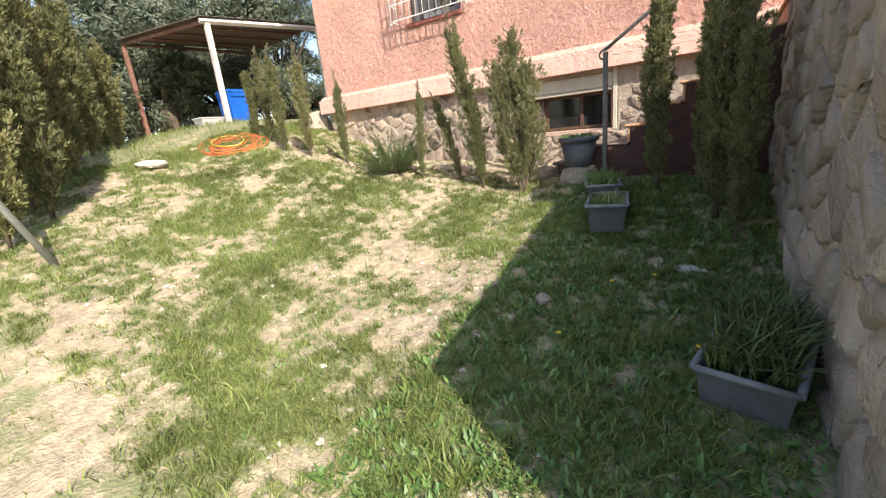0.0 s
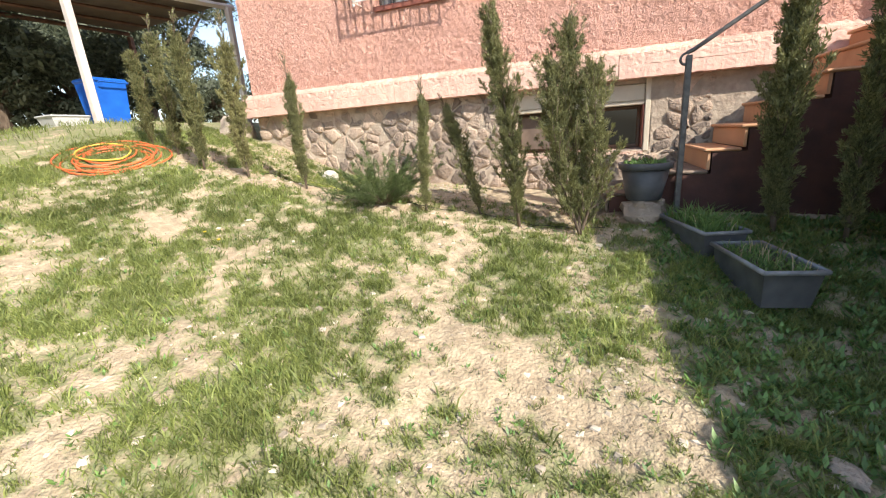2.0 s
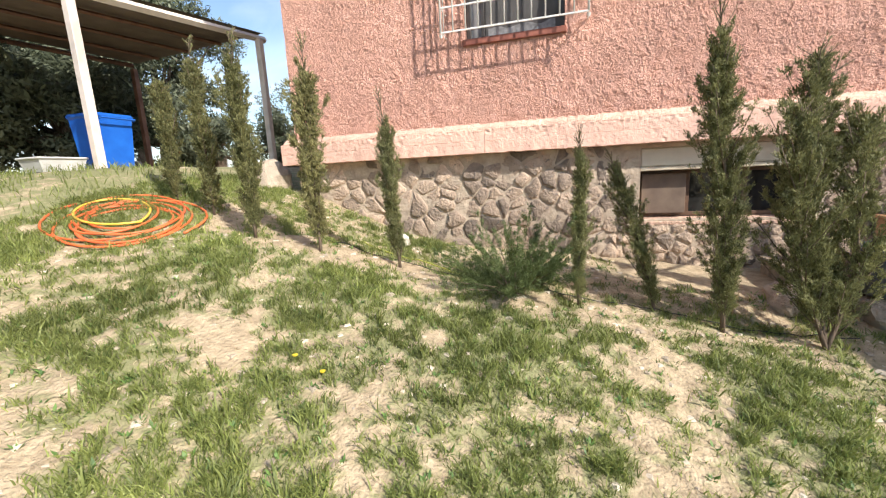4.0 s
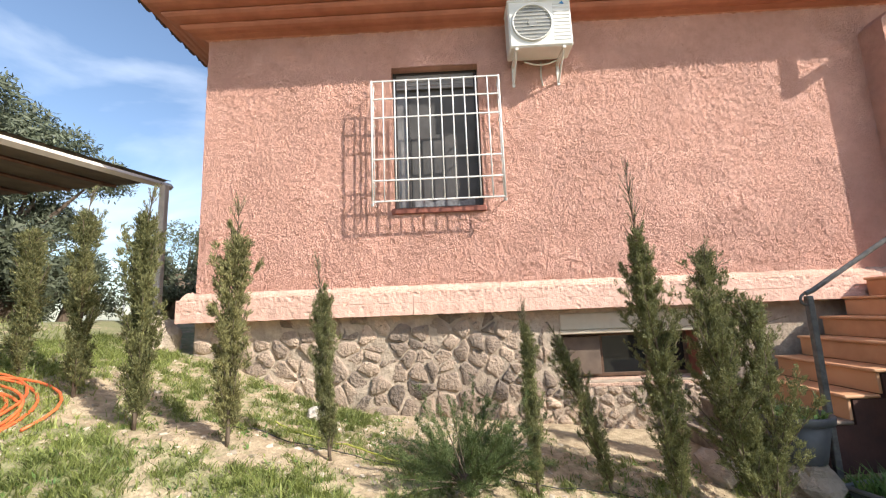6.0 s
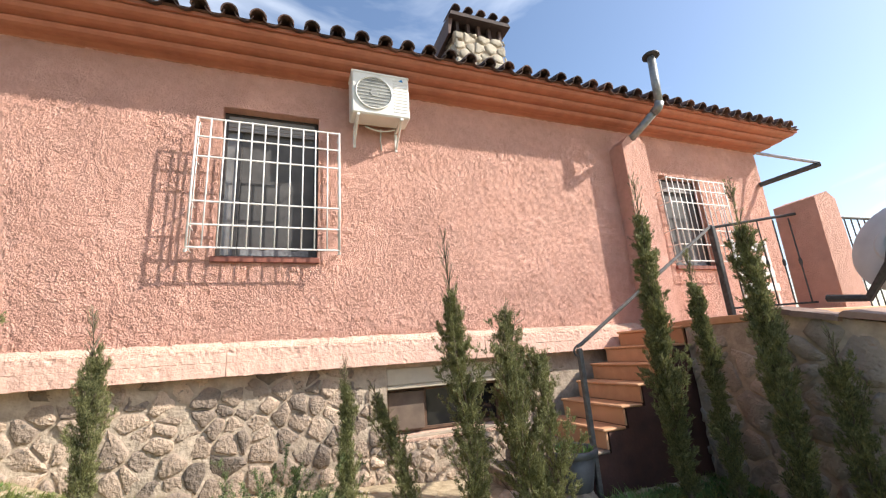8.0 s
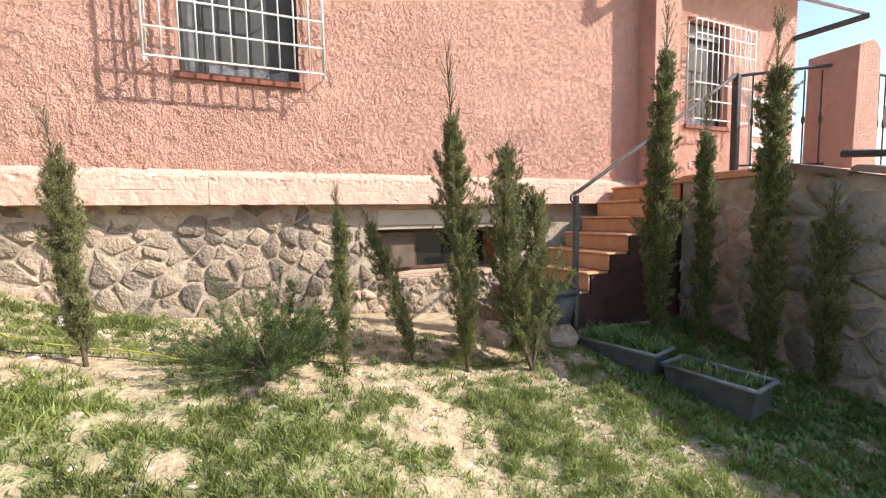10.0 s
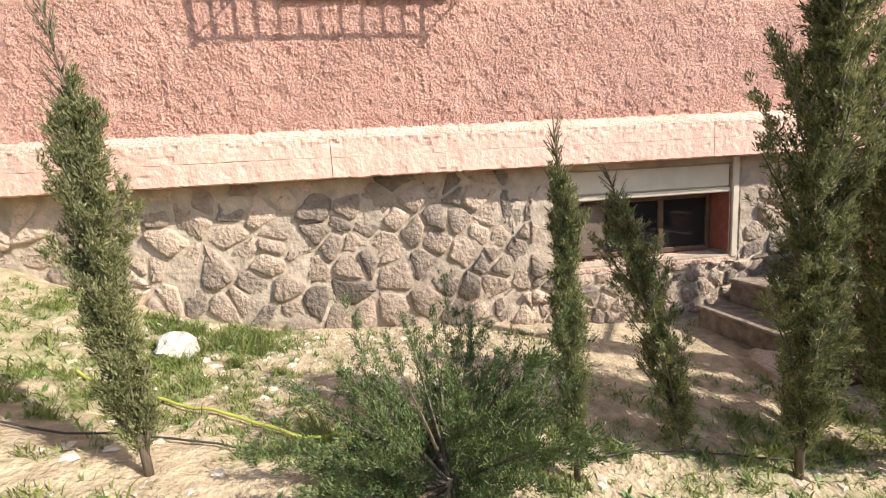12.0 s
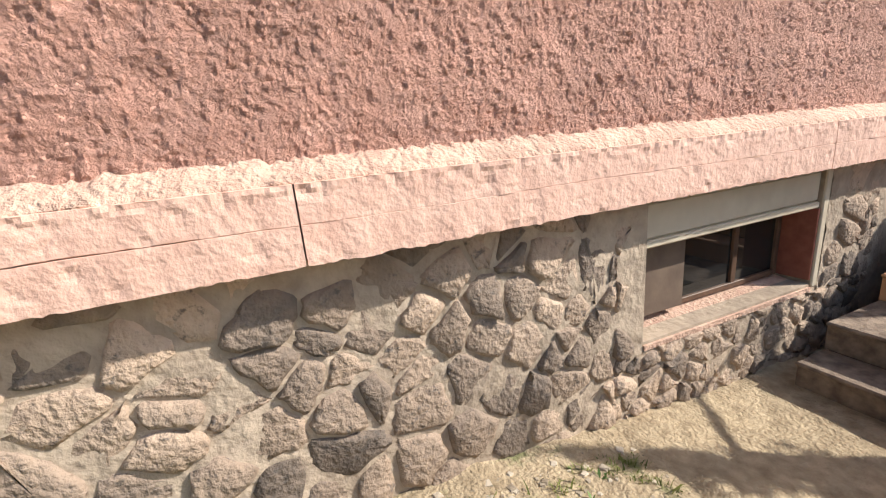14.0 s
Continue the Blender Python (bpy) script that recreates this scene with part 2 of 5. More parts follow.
BLACK_HOSE = mat("black_drip_line", (0.02, 0.02, 0.02), (0.05, 0.045, 0.04), 10.0, 0.6)
BLUE = mat("blue_bin_plastic", (0.012, 0.11, 0.52), (0.02, 0.16, 0.66), 4.0, 0.4, blotch=0.12)
PALE_ROCK = mat("pale_quartz_rock", (0.38, 0.34, 0.28), (0.70, 0.65, 0.57), 9.0, 0.85, 0.8, 30.0, 0.02)
PEBBLE = mat("garden_pebbles", (0.30, 0.24, 0.17), (0.66, 0.57, 0.45), 9.0, 0.9, 0.6, 40.0, 0.01, per="island")
CANOPY = mat("ribbed_canopy_sheet", (0.16, 0.11, 0.085), (0.24, 0.17, 0.13), 3.0, 0.7)
CARPORT_WHITE = mat("chalky_white_paint", (0.66, 0.56, 0.48), (0.78, 0.68, 0.60), 8.0, 0.6)
RUSTY = mat("red_brown_post_paint", (0.18, 0.08, 0.05), (0.28, 0.14, 0.09), 8.0, 0.7)
DISH = mat("grey_dish_paint", (0.50, 0.49, 0.47), (0.62, 0.61, 0.59), 5.0, 0.5)
YELLOW_BLOOM = mat("yellow_petals", (0.75, 0.55, 0.03), (0.85, 0.68, 0.06), 8.0, 0.6)
BADGE = mat("blue_badge", (0.02, 0.22, 0.55), (0.03, 0.28, 0.62), 8.0, 0.4)


# ---- mesh tools ----
class Geo:
    """Vertices and faces in metres."""

    def __init__(self):
        self.v, self.f = [], []

    def add(self, verts, faces):
        k = len(self.v)
        self.v += [tuple(p) for p in verts]
        self.f += [tuple(i + k for i in f) for f in faces]
        return self

    def box(self, a, b, c=0.004, m=None):
        """A box from corner a to corner b with its edges cut by c."""
        lo, hi = [min(p, q) for p, q in zip(a, b)], [max(p, q) for p, q in zip(a, b)]
        c = min(c, *[(h - l) * 0.45 for l, h in zip(lo, hi)])
        verts, at = [], {}
        for s in range(8):
            sign = [(s >> k) & 1 for k in range(3)]
            for axis in range(3):
                p = [hi[k] if sign[k] else lo[k] for k in range(3)]
                for k in range(3):
                    if k != axis:
                        p[k] += -c if sign[k] else c
                at[s, axis] = len(verts)
                verts.append(p)
        faces = []
        for axis in range(3):
            u, w = (axis + 1) % 3, (axis + 2) % 3
            for side in (0, 1):
                q = [side << axis | i << u | j << w for i, j in ((0, 0), (1, 0), (1, 1), (0, 1))]
                faces.append([at[s, axis] for s in (q if side else q[::-1])])
            for i, j in ((0, 0), (1, 0), (1, 1), (0, 1)):
                s0 = i << u | j << w
                s1 = s0 | 1 << axis
                quad = [at[s0, u], at[s1, u], at[s1, w], at[s0, w]]
                faces.append(quad if (i + j) % 2 == 0 else quad[::-1])
        for s in range(8):
            tri = [at[s, 0], at[s, 1], at[s, 2]]
            faces.append(tri if bin(s).count("1") % 2 else tri[::-1])
        if m is not None:
            verts = [m @ Vector(p) for p in verts]
        return self.add(verts, faces)

    def tube(self, points, radius, n=8, closed=True):
        pts = [Vector(p) for p in points]
        radii = radius if isinstance(radius, (list, tuple)) else [radius] * len(pts)
        up = Vector((0.13, 0.31, 1)).normalized()
        verts, faces = [], []
        side = None
        for i, p in enumerate(pts):
            d = (pts[min(i + 1, len(pts) - 1)] - pts[max(i - 1, 0)]).normalized()
            side = (d.cross(up) if side is None else side - d * side.dot(d))
            if side.length < 1e-4:
                side = d.orthogonal()
            side.normalize()
            w = d.cross(side)
            verts += [p + (side * math.cos(k * math.tau / n) + w * math.sin(k * math.tau / n)) * radii[i] for k in range(n)]
        for i in range(len(pts) - 1):
            faces += [(i * n + k, i * n + (k + 1) % n, (i + 1) * n + (k + 1) % n, (i + 1) * n + k) for k in range(n)]
        if closed:
            faces += [tuple(range(n))[::-1], tuple(range((len(pts) - 1) * n, len(pts) * n))]
        return self.add(verts, faces)

    def lathe(self, centre, profile, n=24, axis="z"):
        """Turns (radius, height) pairs round an axis through centre."""
        cx, cy, cz = centre
        verts, faces = [], []
        for r, h in profile:
            for k in range(n):
                a, b = r * math.cos(k * math.tau / n), r * math.sin(k * math.tau / n)
                verts.append((cx + a, cy + b, cz + h) if axis == "z" else (cx + a, cy - h, cz + b))
        for i in range(len(profile) - 1):
            faces += [(i * n + k, i * n + (k + 1) % n, (i + 1) * n + (k + 1) % n, (i + 1) * n + k) for k in range(n)]
        return self.add(verts, faces)

    def prism(self, outline, axis, a, b):
        """Sweeps an outline in the two other axes along x, y or z from a to b."""
        def at(p, h):
            return {"x": (h, p[0], p[1]), "y": (p[0], h, p[1]), "z": (p[0], p[1], h)}[axis]
        n = len(outline)
        verts = [at(p, a) for p in outline] + [at(p, b) for p in outline]
        faces = [(k, (k + 1) % n, n + (k + 1) % n, n + k) for k in range(n)] + [tuple(range(n))[::-1], tuple(range(n, 2 * n))]
        return self.add(verts, faces)


def mesh_of(name, geo, material, offset=(0, 0, 0), smooth=False, mend=True):
    data = bpy.data.meshes.new(name)
    o = offset
    data.from_pydata([(p[0] - o[0], p[1] - o[1], p[2] - o[2]) for p in geo.v], [], geo.f)
    if mend:
        bm = bmesh.new()
        bm.from_mesh(data)
        bmesh.ops.remove_doubles(bm, verts=bm.verts, dist=1e-5)
        bmesh.ops.recalc_face_normals(bm, faces=bm.faces)
        bm.to_mesh(data)
        bm.free()
    if smooth:
        data.shade_smooth()
    data.materials.append(material)
    return data


def part(name, geo, material, parent, label="", smooth=False, mend=True):
    """One mesh object under a thing or a part; the shape is given in world metres."""
    base = parent.matrix_basis.translation.copy()
    if parent.parent:
        base += parent.parent.matrix_basis.translation
    ob = new(name, mesh_of(name, geo, material, base, smooth, mend))
    ob.parent = parent
    return tagged(ob, label)


def thing(name, at, label, category, group=""):
    ob = new(name)
    ob.empty_display_size = 0.1
    ob.matrix_basis = Matrix.Translation(at)
    return tagged(ob, label, category, group)


def structure(name, geo, material, label, category="", smooth=False, mend=True):
    ob = new(name, mesh_of(name, geo, material, (0, 0, 0), smooth, mend))
    return tagged(ob, label, category, kind="structure")


def quick_mesh(name, verts, faces, material):
    """A mesh from number arrays, for foliage and turf."""
    data = bpy.data.meshes.new(name)
    data.from_pydata(verts.tolist(), [], faces.tolist())
    data.materials.append(material)
    return data


def step_up(a, b, v):
    t = np.clip((np.asarray(v, float) - a) / (b - a), 0, 1)
    return t * t * (3 - 2 * t)


# ---- the lie of the land ----
def land(x, y):
    """Height of the earth: a slope that climbs towards the house and away to the carport."""
    x, y = np.asarray(x, float), np.asarray(y, float)
    yy = np.clip(y, -1.5, 5.2)
    z = 0.2 + 0.13 * yy + 0.13 * step_up(3.2, 4.8, y)
    u = np.clip(-x - 1.8, 0, 7.0)
    z = z + 0.24 * u * u / (u + 1.2)
    z = z - 0.26 * np.exp(-((x + 5.0) / 1.3) ** 2) * step_up(4.2, 5.4, y)
    z = z + 0.05 * np.exp(-((x + 5.3) / 0.9) ** 2 - ((y - 4.3) / 0.7) ** 2)
    return z


def land_z(x, y):
    return float(land(x, y))


def rough_land(x, y):
    return 0.035 * noise.noise(Vector((x * 1.7, y * 1.7, 0.3))) + 0.02 * noise.noise(Vector((x * 5.1, y * 5.1, 4.0))) + 0.016 * noise.noise(Vector((x * 13, y * 13, 9.0)))


LUSH = [(-3.4, 1.9), (-2.9, 1.3), (-2.4, 0.9), (-1.7, 0.5), (-4.0, 3.5), (-3.8, 2.6), (-2.4, 3.8), (-1.5, 0.9), (-0.9, 1.0), (-3.3, 2.3), (-3.6, 2.9), (-4.7, 2.3), (-2.0, 3.4), (-1.5, 3.2), (-1.5, 4.0), (-4.8, 4.1), (-6.1, 2.9), (-3.9, 4.0),
        (-2.2, 4.2), (-3.3, 4.1), (-5.0, 6.1), (-6.2, 3.9), (-5.4, 5.9), (-8.0, 4.3), (-7.4, 3.2), (-9.0, 5.2), (-8.4, 3.0), (-2.7, 0.9), (-2.0, 0.8), (-4.4, 2.3), (-3.7, 1.6), (-5.0, 2.8), (-4.4, 1.5), (-5.0, 2.0), (-5.2, 4.0), (-5.0, 3.6)]
BARE = [(-2.7, 2.8), (-2.0, 2.7), (-1.6, 1.8), (-3.9, 0.6), (-5.3, 1.6), (-2.8, 0.3), (-2.6, 0.0), (-7.0, 1.9), (-2.4, 2.6), (-1.6, 2.4), (-3.9, 1.5), (-5.4, 3.2), (-5.6, 2.3), (-4.15, 2.05), (-2.9, 3.3), (-5.2, 4.5), (-3.8, 4.4), (-3.1, 4.5), (-2.8, 4.0), (-4.6, 4.5), (-6.6, 4.8), (-5.7, 4.5)]


def growth(x, y):
    """0 for bare sand to 1 for lush grass."""
    g = 0.585 + 0.14 * noise.noise(Vector((x * 0.9, y * 0.9, 2.0))) + 0.3 * noise.noise(Vector((x * 2.6, y * 2.6, 5.0))) + 0.5 * noise.noise(Vector((x * 6.0, y * 6.0, 8.0))) + 0.45 * noise.noise(Vector((x * 13.0, y * 13.0, 3.0)))
    for a, b in LUSH:
        d = ((x - a) ** 2 + (y - b) ** 2) / 0.085
        if d < 9:
            g += 0.34 * math.exp(-d)
    for a, b in BARE:
        d = ((x - a) ** 2 + (y - b) ** 2) / 0.055
        if d < 9:
            g -= 0.42 * math.exp(-d)
    g += 0.22 * float(step_up(-6.6, -7.6, x)) + 0.14 * float(step_up(-1.2, -0.7, x))
    g -= 0.3 * float(step_up(4.7, 5.2, y)) * float(step_up(-4.9, -4.3, x))
    return min(1.0, max(0.0, g))


# ---- ground ----
def spaced(lo, hi, step, reach):
    """Even steps from lo to hi, then ever wider ones out to the horizon."""
    inner = list(np.arange(lo, hi + step * 0.5, step))
    out, w = [], step
    while sum(out) < reach:
        w *= 1.45
        out.append(w)
    left, p = [], lo
    for w in out:
        p -= w
        left.append(p)
    right, p = [], hi
    for w in out:
        p += w
        right.append(p)
    return left[::-1] + inner + right


xs, ys = spaced(-10.0, 1.2, 0.05, 600), spaced(-0.8, 6.3, 0.05, 600)
gv, gf, grown = [], [], []
for y in ys:
    for x in xs:
        near = -11 < x < 3 and -2 < y < 8
        gv.append((x, y, land_z(x, y) + (rough_land(x, y) if near else 0)))
        grown.append(growth(x, y) if near else 0.55)
w = len(xs)
for j in range(len(ys) - 1):
    gf += [(j * w + i, j * w + i + 1, (j + 1) * w + i + 1, (j + 1) * w + i) for i in range(w - 1)]
g = Geo()
g.v, g.f = gv, gf
ground = structure("ground", g, EARTH, "sloping sandy garden ground with patchy grass", "ground", True, False)
layer = ground.data.attributes.new("growth", "FLOAT", "POINT")
layer.data.foreach_set("value", grown)


# ---- rubble stonework ----
def clip(poly, px, py, nx, ny):
    """The side of a polygon on which (p - (px, py)) . n is negative."""
    out = []
    for k, a in enumerate(poly):
        b = poly[(k + 1) % len(poly)]
        da, db = (a[0] - px) * nx + (a[1] - py) * ny, (b[0] - px) * nx + (b[1] - py) * ny
        if da <= 0:
            out.append(a)
        if da * db < 0:
            t = da / (da - db)
            out.append((a[0] + (b[0] - a[0]) * t, a[1] + (b[1] - a[1]) * t))
    return out


def rubble(u0, u1, v0, v1, du, dv, gap, seed, loss=0.0):
    """Irregular stone outlines that fill a rectangle, with joints of about the gap given."""
    rnd = random.Random(seed)
    rows = max(1, round((v1 - v0) / dv))
    cols = max(1, round((u1 - u0) / du))
    pts = []
    for j in range(-1, rows + 1):
        for i in range(-1, cols + 2):
            if rnd.random() < loss:
                continue
            pts.append((u0 + (i + 0.5 * (j % 2) + rnd.uniform(-0.46, 0.46)) * (u1 - u0) / cols, v0 + (j + 0.5 + rnd.uniform(-0.44, 0.44)) * (v1 - v0) / rows))
    out = []
    for k, (a, b) in enumerate(pts):
        poly = [(u0, v0), (u1, v0), (u1, v1), (u0, v1)]
        for m, (c, d) in enumerate(pts):
            if m == k or abs(c - a) > 4 * du or abs(d - b) > 4 * dv:
                continue
            nx, ny = c - a, d - b
            far = math.hypot(nx, ny)
            poly = clip(poly, (a + c) / 2 - nx / far * gap, (b + d) / 2 - ny / far * gap, nx / far, ny / far)
            if len(poly) < 3:
                break
        if len(poly) < 3:
            continue
        cx, cy = sum(p[0] for p in poly) / len(poly), sum(p[1] for p in poly) / len(poly)
        if min(math.hypot(p[0] - cx, p[1] - cy) for p in poly) < 0.02:
            continue
        ring = []
        for q, p in enumerate(poly):
            r = poly[(q + 1) % len(poly)]
            ring += [(p[0] * (1 - k) + r[0] * k, p[1] * (1 - k) + r[1] * k) for k in (0.14, 0.5, 0.86)]
        out.append((cx, cy, [(p[0] + rnd.uniform(-0.01, 0.01), p[1] + rnd.uniform(-0.009, 0.009)) for p in ring]))
    return out


def stone_geo(cx, cy, ring, proud, rnd, place):
    """One stone: its outline, a worn shoulder and an uneven face. place maps (u, v, out) to the world."""
    n = len(ring)
    tilt_u, tilt_v = rnd.uniform(-0.13, 0.13), rnd.uniform(-0.16, 0.1)
    verts = [place(u, v, -0.015) for u, v in ring]
    for shrink, share in ((0.92, 0.66), (0.72, 1.0)):
        for u, v in ring:
            a, b = cx + (u - cx) * shrink, cy + (v - cy) * shrink
            verts.append(place(a, b, proud * share + (a - cx) * tilt_u + (b - cy) * tilt_v + rnd.uniform(-0.007, 0.007)))
    verts.append(place(cx, cy, proud * rnd.uniform(0.8, 1.15)))
    faces = []
    for k in range(2):
        faces += [(k * n + i, k * n + (i + 1) % n, (k + 1) * n + (i + 1) % n, (k + 1) * n + i) for i in range(n)]
    faces += [(2 * n + i, 2 * n + (i + 1) % n, 3 * n) for i in range(n)]
    return Geo().add(verts, faces)


def lay_stones(parent, cells, place, proud, material, seed):
    """Each stone a piece under its wall."""
    rnd = random.Random(seed)
    for cx, cy, ring in cells:
        one = stone_geo(cx, cy, ring, rnd.uniform(*proud), rnd, place)
        part("stone", one, material, parent, smooth=True)


# ---- house ----
WALL_Y, STONE_Y, LEDGE_Y = 6.33, 6.385, 6.215
X0, X1, DEEP = -6.96, 5.05, 13.6
WIN1 = (-4.58, -3.48, 3.62, 5.51)
WIN2 = (2.26, 3.27, 3.6, 5.27)
CELLAR = (-2.68, -1.12, 1.55, 2.33)


def pierced(x0, x1, z0, z1, y0, y1, holes):
    """A wall from y0 to y1 with openings (x0, x1, z0, z1) right through it."""
    cx = sorted({x0, x1, *[h[0] for h in holes], *[h[1] for h in holes]})
    cz = sorted({z0, z1, *[h[2] for h in holes], *[h[3] for h in holes]})

    def solid(i, k):
        if not (0 <= i < len(cx) - 1 and 0 <= k < len(cz) - 1):
            return False
        mx, mz = (cx[i] + cx[i + 1]) / 2, (cz[k] + cz[k + 1]) / 2
        return not any(h[0] < mx < h[1] and h[2] < mz < h[3] for h in holes)
    geo = Geo()
    for i in range(len(cx) - 1):
        for k in range(len(cz) - 1):
            if not solid(i, k):
                continue
            a, b, c, d = cx[i], cx[i + 1], cz[k], cz[k + 1]
            geo.add([(a, y0, c), (b, y0, c), (b, y0, d), (a, y0, d)], [(0, 1, 2, 3)])
            geo.add([(a, y1, c), (b, y1, c), (b, y1, d), (a, y1, d)], [(3, 2, 1, 0)])
            for di, dk, q in ((-1, 0, ((a, c), (a, d))), (1, 0, ((b, d), (b, c))), (0, -1, ((b, c), (a, c))), (0, 1, ((a, d), (b, d)))):
                if not solid(i + di, k + dk):
                    (p, r), (s, t) = q
                    geo.add([(p, y0, r), (s, y0, t), (s, y1, t), (p, y1, r)], [(0, 1, 2, 3)])
    return geo


def thrown_render(x0, x1, z0, z1, holes):
    """The stucco's lumps and pits as a fine relief over the front of the wall, open at the windows."""
    def cuts(a, b, fine, coarse, change, marks):
        out, p = [], a
        while p < b:
            out.append(p)
            p += fine if p < change else coarse
        out.append(b)
        return np.unique(np.round([v for v in out if all(abs(v - m) > 0.004 or v == m for m in marks)] + list(marks), 5))
    cx = cuts(x0, x1, 0.0092, 0.0145, -2.0, [h[0] for h in holes] + [h[1] for h in holes])
    cz = cuts(z0, z1, 0.0092, 0.0155, 3.5, [h[2] for h in holes] + [h[3] for h in holes])
    geo = Geo()
    for z in cz:
        for x in cx:
            p = Vector((x * 29, z * 23, 1.0))
            lump = noise.noise(p + noise.noise_vector(p * 0.5) * 0.5)
            calm = 0.78 + 0.22 * float(min(1.0, max(0.0, (noise.noise(Vector((x * 2.6, z * 2.6, 6))) + 0.25) * 2.2)))
            h = 0.0085 * noise.noise(Vector((x * 12, z * 12, 8))) + 0.0098 * max(lump, -0.2) * calm + 0.0085 * noise.noise(Vector((x * 62, z * 57, 3))) * calm
            geo.v.append((x, WALL_Y - 0.014 - h, z))
    n = len(cx)
    mx, mz = (cx[1:] + cx[:-1]) / 2, (cz[1:] + cz[:-1]) / 2
    for k in range(len(cz) - 1):
        for i in range(n - 1):
            if not any(h[0] < mx[i] < h[1] and h[2] < mz[k] < h[3] for h in holes):
                geo.f.append((k * n + i, k * n + i + 1, (k + 1) * n + i + 1, (k + 1) * n + i))
    return geo


wall_front = structure("wall_front", pierced(X0, X1, 2.64, 6.12, WALL_Y, WALL_Y + 0.32, [WIN1, WIN2]), STUCCO, "salmon stucco house wall with rough thrown render", "wall")
part("render_coat", thrown_render(X0 - 0.004, X1 + 0.004, 2.66, 6.06, [WIN1, WIN2]), STUCCO, wall_front, "rough thrown salmon render", False, False)
g = Geo().box((X0, WALL_Y + 0.323, 0.5), (X0 + 0.3, DEEP, 6.12), 0.01)
structure("wall_side", g, STUCCO, "salmon stucco gable wall of the house", "wall")
g = Geo().box((X1 - 0.3, WALL_Y + 0.323, 0.5), (X1, DEEP, 6.12), 0.01)
structure("wall_far_side", g, STUCCO, "salmon stucco end wall of the house", "wall")
g = Geo().box((X0 + 0.303, DEEP - 0.3, 0.5), (X1 - 0.303, DEEP, 6.12), 0.01)
structure("wall_back", g, STUCCO, "salmon stucco back wall of the house", "wall")
g = Geo().box((X0 + 0.31, WALL_Y + 0.33, 6.0), (X1 - 0.31, DEEP - 0.31, 6.1), 0.01).box((X0 + 0.31, WALL_Y + 0.33, 2.5), (X1 - 0.31, DEEP - 0.31, 2.6), 0.01)
structure("ceiling", g, INSIDE, "unlit plaster ceilings inside the house", "ceiling")
g = Geo().box((-4.9, 7.2, 2.61), (-3.1, 7.25, 5.99), 0.01).box((-2.9, 7.6, 0.6), (-0.7, 7.65, 2.49), 0.01).box((2.0, 7.2, 2.61), (3.6, 7.25, 5.99), 0.01)
structure("partition", g, INSIDE, "dim inner partition walls behind the windows", "wall")

foundation = structure("wall_foundation", pierced(-7.0, X1, 0.4, 2.638, STONE_Y, STONE_Y + 0.32, [CELLAR]), MORTAR, "mortared rubble stone basement wall below the ledge", "stone wall")

# ledge between stone and stucco: two cast courses with a rough lower edge and open joints
def ledge(x0, x1, z0, z1, out, seed, name, label):
    n, rows = max(2, int((x1 - x0) / 0.016)), 9
    verts, faces = [], []
    for i in range(n + 1):
        x = x0 + (x1 - x0) * i / n
        wob = 0.006 * noise.noise(Vector((x * 9, seed, 0))) + 0.0015 * noise.noise(Vector((x * 31, seed, 3)))
        ragged = 0.006 * noise.noise(Vector((x * 9, seed, 7))) + 0.010 * noise.noise(Vector((x * 38, seed, 7))) * (noise.noise(Vector((x * 3, 1, 7))) > -0.1)
        seam = 0.007 * noise.noise(Vector((x * 1.1, 3, 0))) + 0.003 * noise.noise(Vector((x * 9, 5, 0)))
        split = max(0.0, 0.005 * (noise.noise(Vector((x * 0.9, 8, 0))) + 0.25) + 0.003 * noise.noise(Vector((x * 17, 9, 0))))
        low, top = (z0 + seam + split, z1) if seed > 20 else (z0 + ragged, z1 + seam)
        verts += [(x, STONE_Y - 0.002, low), (x, out + (0.008 if seed < 20 else 0.002) + wob, low)]
        for k in range(rows):
            z = low + 0.0015 + (top - low - 0.003) * k / (rows - 1)
            crumble = max(0.0, (z - z1 + 0.07) / 0.07) if seed > 20 else 0.0
            chip = max(0.0, noise.noise(Vector((x * 11, z * 17, 11))) - 0.34) * 0.02
            rough = 0.0012 * noise.noise(Vector((x * 16, z * 16, 2))) + crumble * 0.012 * noise.noise(Vector((x * 26, z * 34, 6)))
            verts.append((x, out + wob * 0.8 + chip - rough, z))
        verts += [(x, out + 0.002 + wob * 0.8, top), (x, STONE_Y - 0.002, top)]
    m = rows + 4
    for i in range(n):
        faces += [(i * m + k, i * m + (k + 1) % m, (i + 1) * m + (k + 1) % m, (i + 1) * m + k) for k in range(m)]
    faces += [tuple(range(m)), tuple(range(n * m, n * m + m))]
    return structure(name, Geo().add(verts, faces), LEDGE, label, "ledge")


